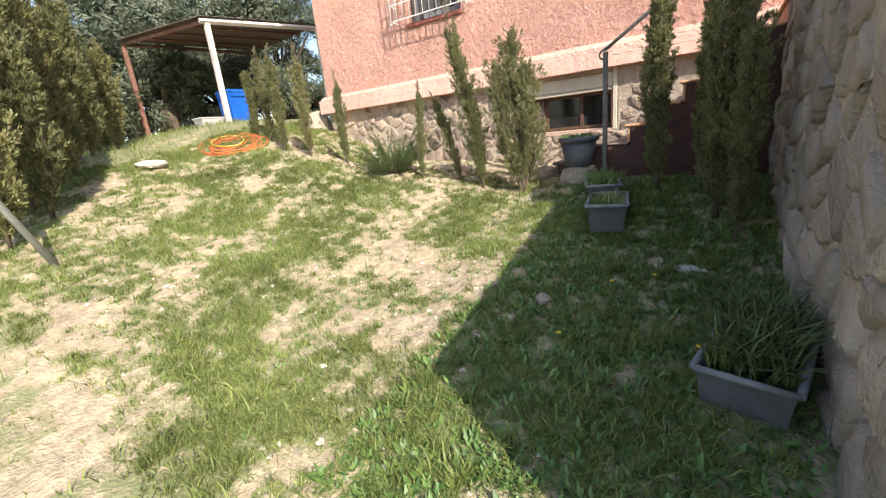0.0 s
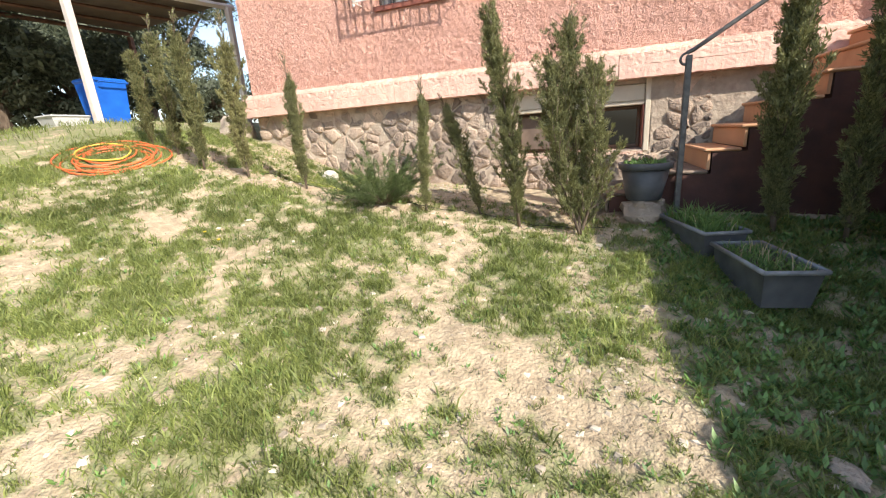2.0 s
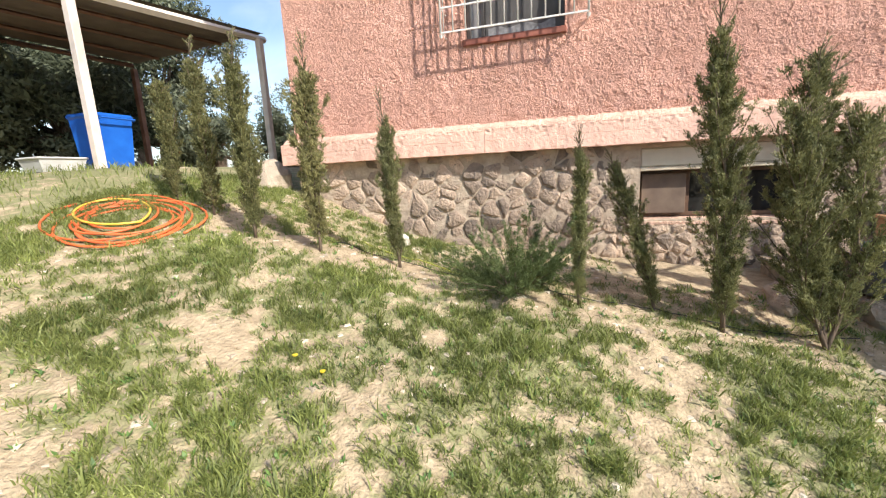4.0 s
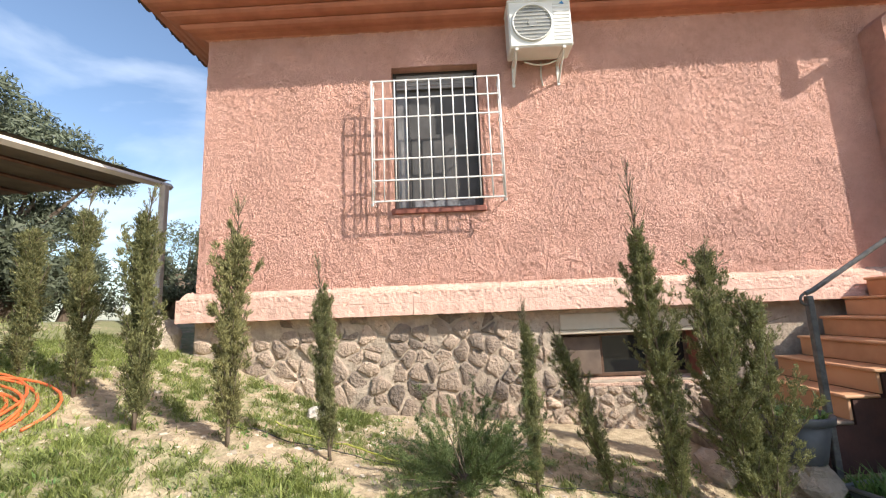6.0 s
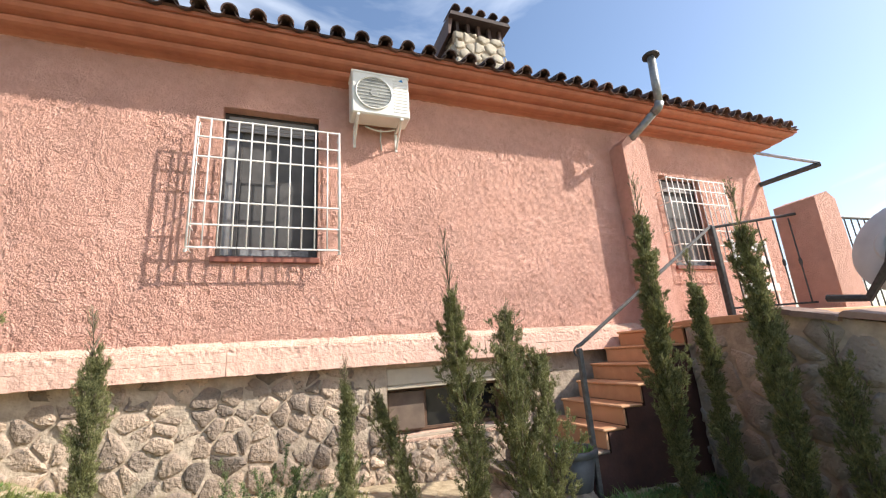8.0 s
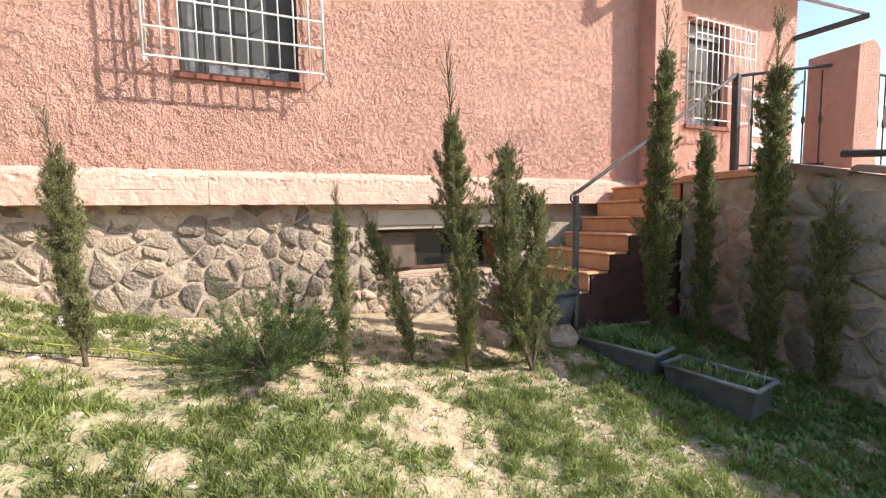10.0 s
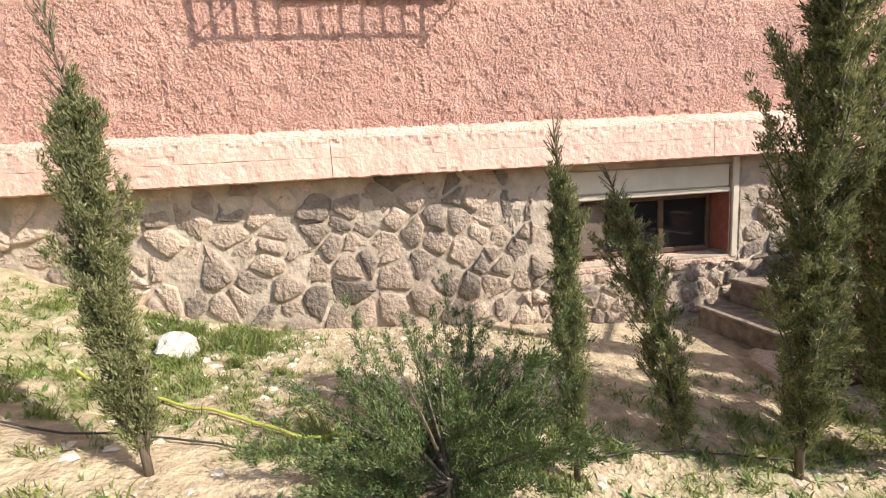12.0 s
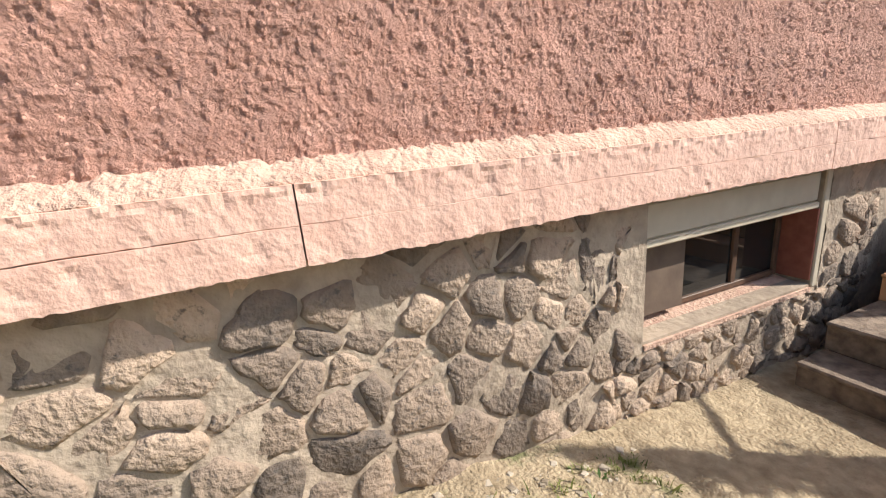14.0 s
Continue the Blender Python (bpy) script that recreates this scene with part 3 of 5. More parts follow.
joints = [-7.14, -4.362, -1.44, 1.26]
for k in range(len(joints) - 1):
    a, b = joints[k] + 0.003, joints[k + 1] - 0.003
    ledge(a, b, 2.378, 2.517, LEDGE_Y, k + 1, "ledge", "peach rendered lower ledge course, cracked along its joints")
    ledge(a, b, 2.517, 2.645, LEDGE_Y, k + 21, "ledge", "peach rendered upper ledge course with worn edge")
g = Geo()
n = 620
verts, faces = [], []
for i in range(n + 1):
    x = -7.1 + 8.28 * i / n
    wob = 0.018 * noise.noise(Vector((x * 7, 2, 0))) + 0.02 * noise.noise(Vector((x * 23, 5, 3))) + 0.014 * noise.noise(Vector((x * 60, 5, 3)))
    verts += [(x, LEDGE_Y + 0.015, 2.644), (x, LEDGE_Y + 0.02 + wob, 2.66 + wob), (x, LEDGE_Y + 0.06 + wob, 2.695 + wob), (x, WALL_Y + 0.01, 2.735 + wob)]
for i in range(n):
    faces += [(i * 4 + k, i * 4 + k + 1, (i + 1) * 4 + k + 1, (i + 1) * 4 + k) for k in range(3)]
structure("trim", Geo().add(verts, faces), LIP, "cream mortar lip along the top of the ledge", "trim", True)
g = Geo().box((-7.14, 6.44, 2.378), (-6.97, DEEP, 2.645), 0.01)
structure("ledge_side", g, LEDGE, "peach rendered ledge round the house corner", "ledge")
g = Geo().box((-7.02, STONE_Y + 0.324, 0.6), (-6.72, DEEP, 2.376), 0.01)
structure("foundation_side", g, MORTAR, "mortared basement wall round the house corner", "stone wall")

# cornice: three rounded steps under the tiles, carried round the corner
profile = [(0.0, 6.0), (-0.03, 6.03), (-0.10, 6.045)]
for k in range(3):
    y, z = -0.10 - 0.145 * k, 6.05 + 0.075 * k
    profile += [(y, z), (y - 0.06, z + 0.002), (y - 0.105, z + 0.016), (y - 0.13, z + 0.04), (y - 0.135, z + 0.062), (y - 0.115, z + 0.075)]
profile += [(-0.56, 6.265), (-0.56, 6.31), (0.25, 6.42)]
verts, faces = [], []
corners = [(X1 + 0.02, DEEP), (X1 + 0.02, WALL_Y), (X0 - 0.02, WALL_Y), (X0 - 0.02, DEEP)]
sides = [(1, 0), (1, 1), (-1, 1), (-1, 0)]
for (x, y), (sx, sy) in zip(corners, sides):
    for out, z in profile:
        verts.append((x - sx * out, y + sy * out, z))
n = len(profile)
for c in range(3):
    faces += [(c * n + k, c * n + k + 1, (c + 1) * n + k + 1, (c + 1) * n + k) for k in range(n - 1)]
structure("cornice", Geo().add(verts, faces), CORNICE, "brick-red painted cornice of rounded steps under the eaves", "cornice")

# roof: hipped deck, and barrel tiles along the eaves
EAVE_Z, PITCH = 6.315, 0.34
ex0, ex1, ey0, ey1 = X0 - 0.6, X1 + 0.6, WALL_Y - 0.6, DEEP + 0.6
rise = (ey1 - ey0) / 2 * PITCH
ridge_y = (ey0 + ey1) / 2
half = ridge_y - ey0
roof = structure("roof", Geo().add(
    [(ex0, ey0, EAVE_Z), (ex1, ey0, EAVE_Z), (ex1, ey1, EAVE_Z), (ex0, ey1, EAVE_Z), (ex0 + half, ridge_y, EAVE_Z + rise), (ex1 - half, ridge_y, EAVE_Z + rise)],
    [(0, 1, 5, 4), (1, 2, 5), (2, 3, 4, 5), (3, 0, 4), (3, 2, 1, 0)]), ROOF, "hipped roof of dark weathered clay barrel tiles", "roof")


def barrel_tile(length, r0, r1, up):
    """A half-round tile along +y; up: humped, else a trough."""
    verts, faces, n = [], [], 8
    for j, (y, r) in enumerate(((0, r0), (length, r1))):
        for thick in (0, 0.014):
            for k in range(n + 1):
                a = math.pi * k / n
                z = math.sin(a) * (r - thick)
                verts.append((math.cos(a) * (r - thick), y, z if up else -z * 0.75))
    m = n + 1
    for k in range(n):
        faces += [(k, k + 1, 2 * m + k + 1, 2 * m + k), (m + k + 1, m + k, 3 * m + k, 3 * m + k + 1), (k + 1, k, m + k, m + k + 1)]
    faces += [(0, 2 * m, 3 * m, m), (n, m + n, 3 * m + n, 2 * m + n)]
    return mesh_of("roof_tile", Geo().add(verts, faces), ROOF, smooth=False)


hump, trough = barrel_tile(0.5, 0.092, 0.075, True), barrel_tile(0.5, 0.1, 0.09, False)
tilt = math.degrees(math.atan(PITCH))
rnd = random.Random(4)
SPACE = 0.295


def set_tile(data, m):
    ob = new("roof_tile", data)
    ob.parent = roof
    ob.matrix_basis = m


for k in range(int((ex1 - ex0) / SPACE)):
    x = ex0 + 0.12 + k * SPACE
    for row in range(2):
        set_tile(hump, pose(x, ey0 - 0.07 + row * 0.42, EAVE_Z - 0.005 + row * 0.42 * PITCH, tilt + rnd.uniform(-2, 2), rnd.uniform(-3, 3), rnd.uniform(-3, 3)))
    set_tile(trough, pose(x + SPACE / 2, ey0 - 0.05, EAVE_Z + 0.02, tilt, 0, rnd.uniform(-2, 2)))
for k in range(26):
    y = ey0 + 0.12 + k * SPACE
    set_tile(hump, pose(ex0 - 0.07, y, EAVE_Z - 0.005, tilt + rnd.uniform(-2, 2), 0, -90 + rnd.uniform(-3, 3)))
    set_tile(trough, pose(ex0 - 0.05, y + SPACE / 2, EAVE_Z + 0.02, tilt, 0, -90))
for k in range(12):
    s = k * 0.42
    set_tile(hump, pose(ex0 + s * 0.707 - 0.02, ey0 + s * 0.707 - 0.02, EAVE_Z + 0.06 + s * 0.707 * PITCH, tilt * 0.75, 0, -45))


# windows
def sash(name_box, y, bar, material, parent, name="window_frame"):
    a, b, c, d = name_box
    g = Geo()
    for p, q in (((a, c), (a + bar, d)), ((b - bar, c), (b, d)), ((a + bar, c), (b - bar, c + bar)), ((a + bar, d - bar), (b - bar, d))):
        g.box((p[0], y, p[1]), (q[0], y + 0.05, q[1]), 0.004)
    return part(name, g, material, parent)


def grille(parent, x0, x1, z0, z1, levels, bars, y):
    """A wrought cage that stands off the wall on every side."""
    for i in range(bars):
        x = x0 + (x1 - x0) * i / (bars - 1)
        r = 0.012 if i in (0, bars - 1) else 0.0088
        part("bar", Geo().tube([(x, y, z0), (x, y, z1)], r, 6), WHITE_METAL, parent, smooth=True)
    for z in levels:
        part("rail", Geo().box((x0, y - 0.007, z - 0.009), (x1, y + 0.007, z + 0.009), 0.002), WHITE_METAL, parent)
        for x in (x0, x1):
            part("return", Geo().box((x - 0.006, y, z - 0.006), (x + 0.006, WALL_Y + 0.03, z + 0.006), 0.002), WHITE_METAL, parent)
    for x in (x0, x1):
        part("side_bar", Geo().tube([(x, y + 0.12, z0), (x, y + 0.12, z1)], 0.0075, 6), WHITE_METAL, parent, smooth=True)
        part("foot", Geo().tube([(x, y + 0.02, z0 - 0.03), (x, y - 0.005, z0 - 0.045), (x, y - 0.01, z0 - 0.02)], 0.016, 6), WHITE_METAL, parent)


def upper_window(number, hole, cage, levels, bars):
    a, b, c, d = hole
    win = tagged(thing(f"window_{number}", (a, WALL_Y, c), "dark-framed window with half-drawn grey roller shutter", "window"), kind="structure")
    sash((a + 0.002, b - 0.002, c + 0.03, d - 0.002), WALL_Y + 0.12, 0.05, DARK_FRAME, win)
    mid = a + 0.19
    part("mullion", Geo().box((mid - 0.02, WALL_Y + 0.125, c + 0.08), (mid + 0.02, WALL_Y + 0.165, d - 0.05), 0.004), DARK_FRAME, win)
    # narrow glass strip, its sky sheen painted in the pane colour
    part("pane", Geo().box((a + 0.05, WALL_Y + 0.15, c + 0.08), (mid - 0.02, WALL_Y + 0.158, d - 0.05), 0.001), SKY_TONED_PANE, win)
    part("insect_screen", Geo().box((mid + 0.02, WALL_Y + 0.15, c + 0.08), (b - 0.05, WALL_Y + 0.158, d - 0.05), 0.001), SCREEN, win, "grey insect screen")
    hem = Geo()
    for k in range(24):
        p, q = mid + 0.06 + (b - mid - 0.16) * k / 24, mid + 0.06 + (b - mid - 0.16) * (k + 1) / 24
        zp, zq = [c + 0.14 + 0.1 * max(0.0, noise.noise(Vector((v * 6, number, 0))) + 0.25) for v in (p, q)]
        hem.add([(p, WALL_Y + 0.146, c + 0.085), (q, WALL_Y + 0.146, c + 0.085), (q, WALL_Y + 0.146, zq), (p, WALL_Y + 0.146, zp)], [(0, 1, 2, 3)])
    part("curtain_hem", hem, CURTAIN, win, "pale lace curtain hem at the foot of the screen")
    top = d - 0.05
    for k in range(4):
        part("slat", Geo().box((a + 0.05, WALL_Y + 0.105, top - 0.05 * (k + 1) + 0.003), (b - 0.05, WALL_Y + 0.118, top - 0.05 * k), 0.004), SHUTTER, win)
    part("window_sill", Geo().box((a - 0.02, WALL_Y - 0.05, c - 0.04), (b + 0.02, WALL_Y + 0.12, c + 0.028), 0.008), SILL, win, "brick-red tiled sill")
    cagething = thing("window_grille", (cage[0], 6.09, cage[2]), "white painted iron cage grille over the window", "window grille", "window grilles")
    grille(cagething, *cage, levels, bars, 6.09)


upper_window(1, WIN1, (-4.79, -3.25, 3.69, 5.2), (5.19, 4.96, 4.72, 4.2, 3.94, 3.69), 12)
upper_window(2, WIN2, (2.16, 3.55, 3.66, 5.13), (5.12, 4.92, 4.68, 4.2, 3.94, 3.66), 12)

a, b, c, d = CELLAR
win = tagged(thing("window_3", (a, STONE_Y, c), "low cellar window with cream shutter box and brown frame", "window"), kind="structure")
part("shutter_box", Geo().box((a + 0.002, STONE_Y + 0.02, 2.13), (b - 0.002, STONE_Y + 0.2, d - 0.002), 0.012).box((a + 0.002, STONE_Y + 0.008, 2.085), (b - 0.002, STONE_Y + 0.15, 2.127), 0.008), CREAM, win, "cream roller shutter box")
part("jamb", Geo().box((b + 0.002, STONE_Y - 0.012, c - 0.02), (b + 0.06, STONE_Y + 0.1, 2.375), 0.006), CREAM, win, "cream jamb")
part("reveal", Geo().box((b - 0.02, STONE_Y + 0.0, c + 0.03), (b - 0.002, STONE_Y + 0.26, 2.08), 0.003), SILL, win, "red-brown painted reveal")
part("window_sill", Geo().prism([(STONE_Y - 0.012, c - 0.02), (STONE_Y + 0.26, c + 0.02), (STONE_Y + 0.26, c - 0.06), (STONE_Y - 0.012, c - 0.05)], "x", a + 0.002, b - 0.004), LIP, win, "sloped mortar sill")
fy = STONE_Y + 0.2
sash((a + 0.003, b - 0.023, c + 0.025, 2.083), fy, 0.04, BROWN_WOOD, win)
for x in (-2.17, -1.62):
    part("mullion", Geo().box((x - 0.025, fy + 0.003, c + 0.06), (x + 0.025, fy + 0.045, 2.045), 0.004), BROWN_WOOD, win)
part("panel", Geo().box((a + 0.04, fy - 0.06, c + 0.06), (-2.195, fy + 0.002, 2.045), 0.004), PANEL, win, "faded brown board")
for p, q in ((-2.145, -1.645), (-1.595, b - 0.06)):
    part("pane", Geo().box((p, fy + 0.02, c + 0.06), (q, fy + 0.026, 2.045), 0.001), PANE, win)

# masonry pier and flue
g = Geo().prism([(1.27, 2.5), (1.77, 2.5), (1.77, 5.64), (1.68, 5.76), (1.42, 5.76), (1.27, 5.62)], "y", 6.03, WALL_Y - 0.003)
structure("pier", g, STUCCO, "salmon stucco pier built against the house wall", "pier")
flue = thing("flue_pipe", (1.55, 6.05, 5.7), "galvanised steel flue with elbow and rain cap", "flue pipe")
part("lower_pipe", Geo().tube([(1.5, 6.12, 5.7), (1.56, 5.98, 5.8), (1.68, 5.62, 6.03)], 0.062, 14), FLUE, flue, smooth=True)
part("elbow", Geo().tube([(1.665, 5.66, 6.0), (1.69, 5.58, 6.06), (1.705, 5.555, 6.14)], 0.072, 14), FLUE, flue, smooth=True)
part("upper_pipe", Geo().tube([(1.70, 5.56, 6.1), (1.74, 5.55, 6.98)], 0.062, 14), FLUE, flue, smooth=True)
part("rain_cap", Geo().lathe((1.74, 5.55, 7.0), [(0.001, 0.06), (0.13, 0.03), (0.135, 0.0), (0.12, -0.005), (0.06, -0.015)], 18), DARK_IRON, flue, smooth=True)

# chimney
chimney = tagged(thing("chimney", (-0.42, 7.8, 6.9), "pale rubble stone chimney with tiled cap", "chimney"), kind="structure")
cx0, cx1, cy0, cy1 = -0.97, 0.1, 7.3, 8.25
part("core", Geo().box((cx0 + 0.04, cy0 + 0.04, 6.6), (cx1 - 0.04, cy1, 8.42), 0.01), MORTAR, chimney)
lay_stones(chimney, rubble(cx0, cx1, 6.9, 8.42, 0.26, 0.2, 0.012, 31), lambda u, v, o: (u, cy0 + 0.03 - o, v), (0.015, 0.04), PALE_STONE, 32)
lay_stones(chimney, rubble(cy0, cy1, 6.9, 8.42, 0.26, 0.2, 0.012, 33), lambda u, v, o: (cx0 + 0.03 - o, u, v), (0.015, 0.04), PALE_STONE, 34)
for k in range(5):
    x = cx0 + 0.08 + k * 0.23
    part("brick_post", Geo().box((x - 0.035, cy0 + 0.03, 8.42), (x + 0.035, cy0 + 0.12, 8.68), 0.008), ROOF, chimney)
part("smoke_box", Geo().box((cx0 + 0.15, cy0 + 0.2, 8.42), (cx1 - 0.15, cy1 - 0.1, 8.7), 0.01), DARK_FRAME, chimney)
part("cap_slab", Geo().prism([(cx0 - 0.12, 8.66), (cx1 + 0.1, 8.66), (cx1 + 0.06, 8.74), (cx0 - 0.1, 8.74)], "y", cy0 - 0.12, cy1 + 0.1), ROOF, chimney)
part("side_board", Geo().prism([(cx0 - 0.14, 8.3), (cx0 - 0.1, 8.3), (cx0 - 0.02, 8.72), (cx0 - 0.12, 8.72)], "y", cy0 - 0.02, cy1), ROOF, chimney, "dark slanting side board")
for k in range(5):
    ob = new("cap_tile", hump)
    ob.parent = chimney
    ob.matrix_basis = Matrix.Translation(-Vector((-0.42, 7.8, 6.9))) @ pose(cx0 + k * 0.265, cy0 - 0.15, 8.78, 12, 0, 0)

# air conditioner
ac = thing("air_conditioner", (-2.735, 6.2, 5.45), "ivory outdoor air-conditioning unit on wall brackets", "air conditioner")
ax0, ax1, ay, az0, az1 = -3.11, -2.36, 5.95, 5.45, 6.06
casing = part("casing", Geo().box((ax0, ay, az0), (ax1, ay + 0.29, az1), 0.018), UNIT, ac)
part("lid", Geo().box((ax0 - 0.006, ay - 0.008, az1 - 0.03), (ax1 + 0.006, ay + 0.295, az1 + 0.012), 0.01), UNIT, ac)
fc = (-2.83, ay - 0.002, 5.755)
well = part("fan_well", Geo().lathe(fc, [(0.001, 0.0), (0.225, 0.0), (0.225, 0.006), (0.001, 0.006)], 32, "y"), GREY_PLASTIC, ac)
part("fan_ring", Geo().lathe(fc, [(0.222, 0.0), (0.225, 0.02), (0.238, 0.02), (0.243, 0.0)], 32, "y"), UNIT, ac, smooth=True)
part("fan_hub", Geo().lathe(fc, [(0.001, 0.016), (0.05, 0.016), (0.055, 0.006)], 20, "y"), GREY_PLASTIC, well)
for k in range(9):
    z = (k - 4) * 0.048
    w2 = math.sqrt(0.225 ** 2 - z * z)
    part("guard_wire", Geo().tube([(fc[0] - w2, ay - 0.016, fc[2] + z), (fc[0] + w2, ay - 0.016, fc[2] + z)], 0.0035, 6), UNIT, well)
for k in range(11):
    z = az0 + 0.07 + k * 0.046
    part("vent_rib", Geo().box((-2.575, ay - 0.004, z), (ax1 - 0.02, ay + 0.004, z + 0.022), 0.003), UNIT, casing)
part("badge", Geo().prism([(-2.5, 5.99), (-2.46, 6.02), (-2.44, 5.98)], "y", ay - 0.008, ay - 0.003), BADGE, casing, "small blue badge")
for x in (-3.03, -2.47):
    part("bracket", Geo().box((x - 0.018, ay - 0.0, az0 - 0.035), (x + 0.018, WALL_Y + 0.02, az0 - 0.002), 0.003).box((x - 0.018, WALL_Y - 0.02, az0 - 0.3), (x + 0.018, WALL_Y + 0.02, az0 - 0.036), 0.003).tube([(x, ay + 0.04, az0 - 0.03), (x, WALL_Y - 0.01, az0 - 0.26)], 0.013, 6), UNIT, ac, "bent steel bracket")
part("cable", Geo().tube([(-2.9 + 0.025 * k, 6.22, az0 - 0.02 - 0.05 * math.sin(k / 16 * math.pi)) for k in range(17)], 0.011, 6), UNIT, ac, smooth=True)
part("drain_pipe", Geo().tube([(-2.68, 6.28, az0), (-2.69, 6.29, az0 - 0.18), (-2.67, 6.31, az0 - 0.3)], 0.009, 6), UNIT, ac, smooth=True)

# ---- stairs, terrace and retaining wall ----
stairs = tagged(thing("staircase", (-1.3, 5.6, 1.0), "terracotta tiled garden steps beside the house", "stairs"), kind="structure")
SY0, SY1 = 5.12, 6.18
for k in range(8):
    x, z = (-1.58, -1.3)[k] if k < 2 else -1.25 + 0.272 * k, 1.2 + 0.2 * k
    run, skin = (0.3, STEP_STONE) if k == 0 else (0.62, STEP_STONE) if k == 1 else (0.275, TERRACOTTA)
    part("riser", Geo().box((x + 0.012, SY0 + 0.01, z - 0.2), (x + 0.04, SY1, z - 0.032), 0.004), skin, stairs)
    part("tread", Geo().box((x - 0.022, SY0 - 0.012, z - 0.03), (x + run, SY1, z), 0.01), skin, stairs)
outline = [(-1.53, 0.6)]
for k in range(8):
    x, z = (-1.53, -1.25)[k] if k < 2 else -1.2 + 0.272 * k, 1.2 + 0.2 * k
    outline += [(x, z - 0.234 if k else 0.6), (x, z - 0.034)]
outline += [(0.92, 2.566), (0.92, 0.6)]
part("side_wall", Geo().prism(outline[1:], "y", SY0 + 0.002, SY1 - 0.01), RED_WALL, stairs, "dark red-brown stair side")
g = Geo().box((0.93, 4.16, 0.3), (6.2, WALL_Y - 0.4, 2.57), 0.01)
structure("terrace_base", g, RED_WALL, "red-brown painted terrace base", "terrace")
g = Geo().box((0.9, 4.1, 2.574), (6.2, WALL_Y - 0.39, 2.66), 0.008).box((0.66, 4.17, 2.574), (0.898, 5.12, 2.655), 0.008)
structure("terrace_floor", g, TERRACOTTA, "terracotta tiled terrace floor", "floor")

WX = 0.68
def wall_top(y):
    return 1.72 + 0.225 * y if y < cap_y1 else 2.57


wall_y0, wall_y1, cap_y1 = 0.45, 5.1, 4.14
retaining = structure("retaining_wall", Geo().prism([(wall_y0 + 0.02, -0.1), (cap_y1, -0.1), (cap_y1, 1.72 + 0.225 * cap_y1), (wall_y0 + 0.02, wall_top(wall_y0))], "x", WX, WX + 0.42).prism([(cap_y1 + 0.002, -0.1), (wall_y1, -0.1), (wall_y1, 2.57), (cap_y1 + 0.002, 2.57)], "x", WX, 0.926), MORTAR, "rough brown rubble retaining wall", "stone wall")
for k in range(11):
    y = wall_y0 + 0.17 + k * 0.345
    if y > cap_y1:
        break
    ob = new("cap_tile", mesh_of("cap_tile", Geo().prism([(0, 0.0), (0.36, 0.0), (0.36, 0.03), (0.33, 0.055), (0.03, 0.05), (0, 0.035)], "x", WX - 0.07, WX + 0.48), CAP_TILE))
    ob.parent = retaining
    ob.matrix_basis = pose(0, y - 0.17, wall_top(y - 0.17) + 0.002, 12.7 + random.uniform(-1.5, 1.5), random.uniform(-2, 2), random.uniform(-2, 2))

# handrail of the steps
rail = thing("stair_railing", (-0.93, 5.05, 1.0), "dark iron stair handrail with scrolled end and square newels", "handrail")
newel = part("newel", Geo().box((-0.955, 5.025, 0.85), (-0.905, 5.075, 2.42), 0.006), NEWEL, rail)
part("handrail", Geo().tube([(-0.95, 5.05, 2.44), (-0.9, 5.045, 2.46), (0.2, 4.95, 3.16), (1.2, 4.86, 3.8)], 0.02, 8), NEWEL, rail)
part("scroll", Geo().tube([(-0.95 - 0.055 * math.sin(k / 14 * 5.2) * (1 - k / 30), 5.05, 2.385 + 0.055 * math.cos(k / 14 * 5.2) * (1 - k / 30)) for k in range(15)], 0.011, 8), NEWEL, newel, smooth=True)
part("upper_newel", Geo().box((1.17, 4.83, 2.6), (1.24, 4.9, 3.8), 0.008), DARK_IRON, rail)

balustrade = thing("terrace_railing", (1.24, 4.6, 2.66), "dark iron terrace railing with twisted bars", "railing")
start, end = Vector((1.24, 4.84, 2.66)), Vector((2.12, 4.42, 2.66))
part("top_rail", Geo().tube([start + Vector((0, 0, 1.12)), end + Vector((0, 0, 1.2))], 0.018, 8), DARK_IRON, balustrade)
part("bottom_rail", Geo().tube([start + Vector((0, 0, 0.1)), end + Vector((0, 0, 0.1))], 0.012, 8), DARK_IRON, balustrade)
for k in range(5):
    p = start.lerp(end, (k + 0.7) / 5.2)
    part("baluster", Geo().tube([p + Vector((0, 0, h)) for h in (0.1, 0.55, 0.58, 0.62, 0.65, 1.15)], [0.008, 0.008, 0.018, 0.018, 0.008, 0.008], 8), DARK_IRON, balustrade)
g = Geo().prism([(2.08, 2.6), (2.57, 2.6), (2.54, 4.0), (2.4, 4.09), (2.12, 4.0)], "y", 4.18, 4.64)
structure("terrace_pillar", g, STUCCO, "salmon stucco terrace pillar", "pillar")
far_rail = thing("terrace_railing", (2.6, 4.3, 2.66), "dark iron terrace railing beyond the pillar", "railing")
part("top_rail", Geo().tube([(2.56, 4.4, 3.84), (4.0, 4.3, 3.84)], 0.018, 8), DARK_IRON, far_rail)
for k in range(11):
    x = 2.62 + k * 0.13
    part("baluster", Geo().tube([(x, 4.39 - k * 0.009, h) for h in (2.66, 3.2, 3.24, 3.28, 3.32, 3.84)], [0.008, 0.008, 0.016, 0.016, 0.008, 0.008], 8), DARK_IRON, far_rail)
lounger = thing("slatted_panel", (2.6, 5.2, 2.66), "white slatted garden seat back on the terrace", "seat")
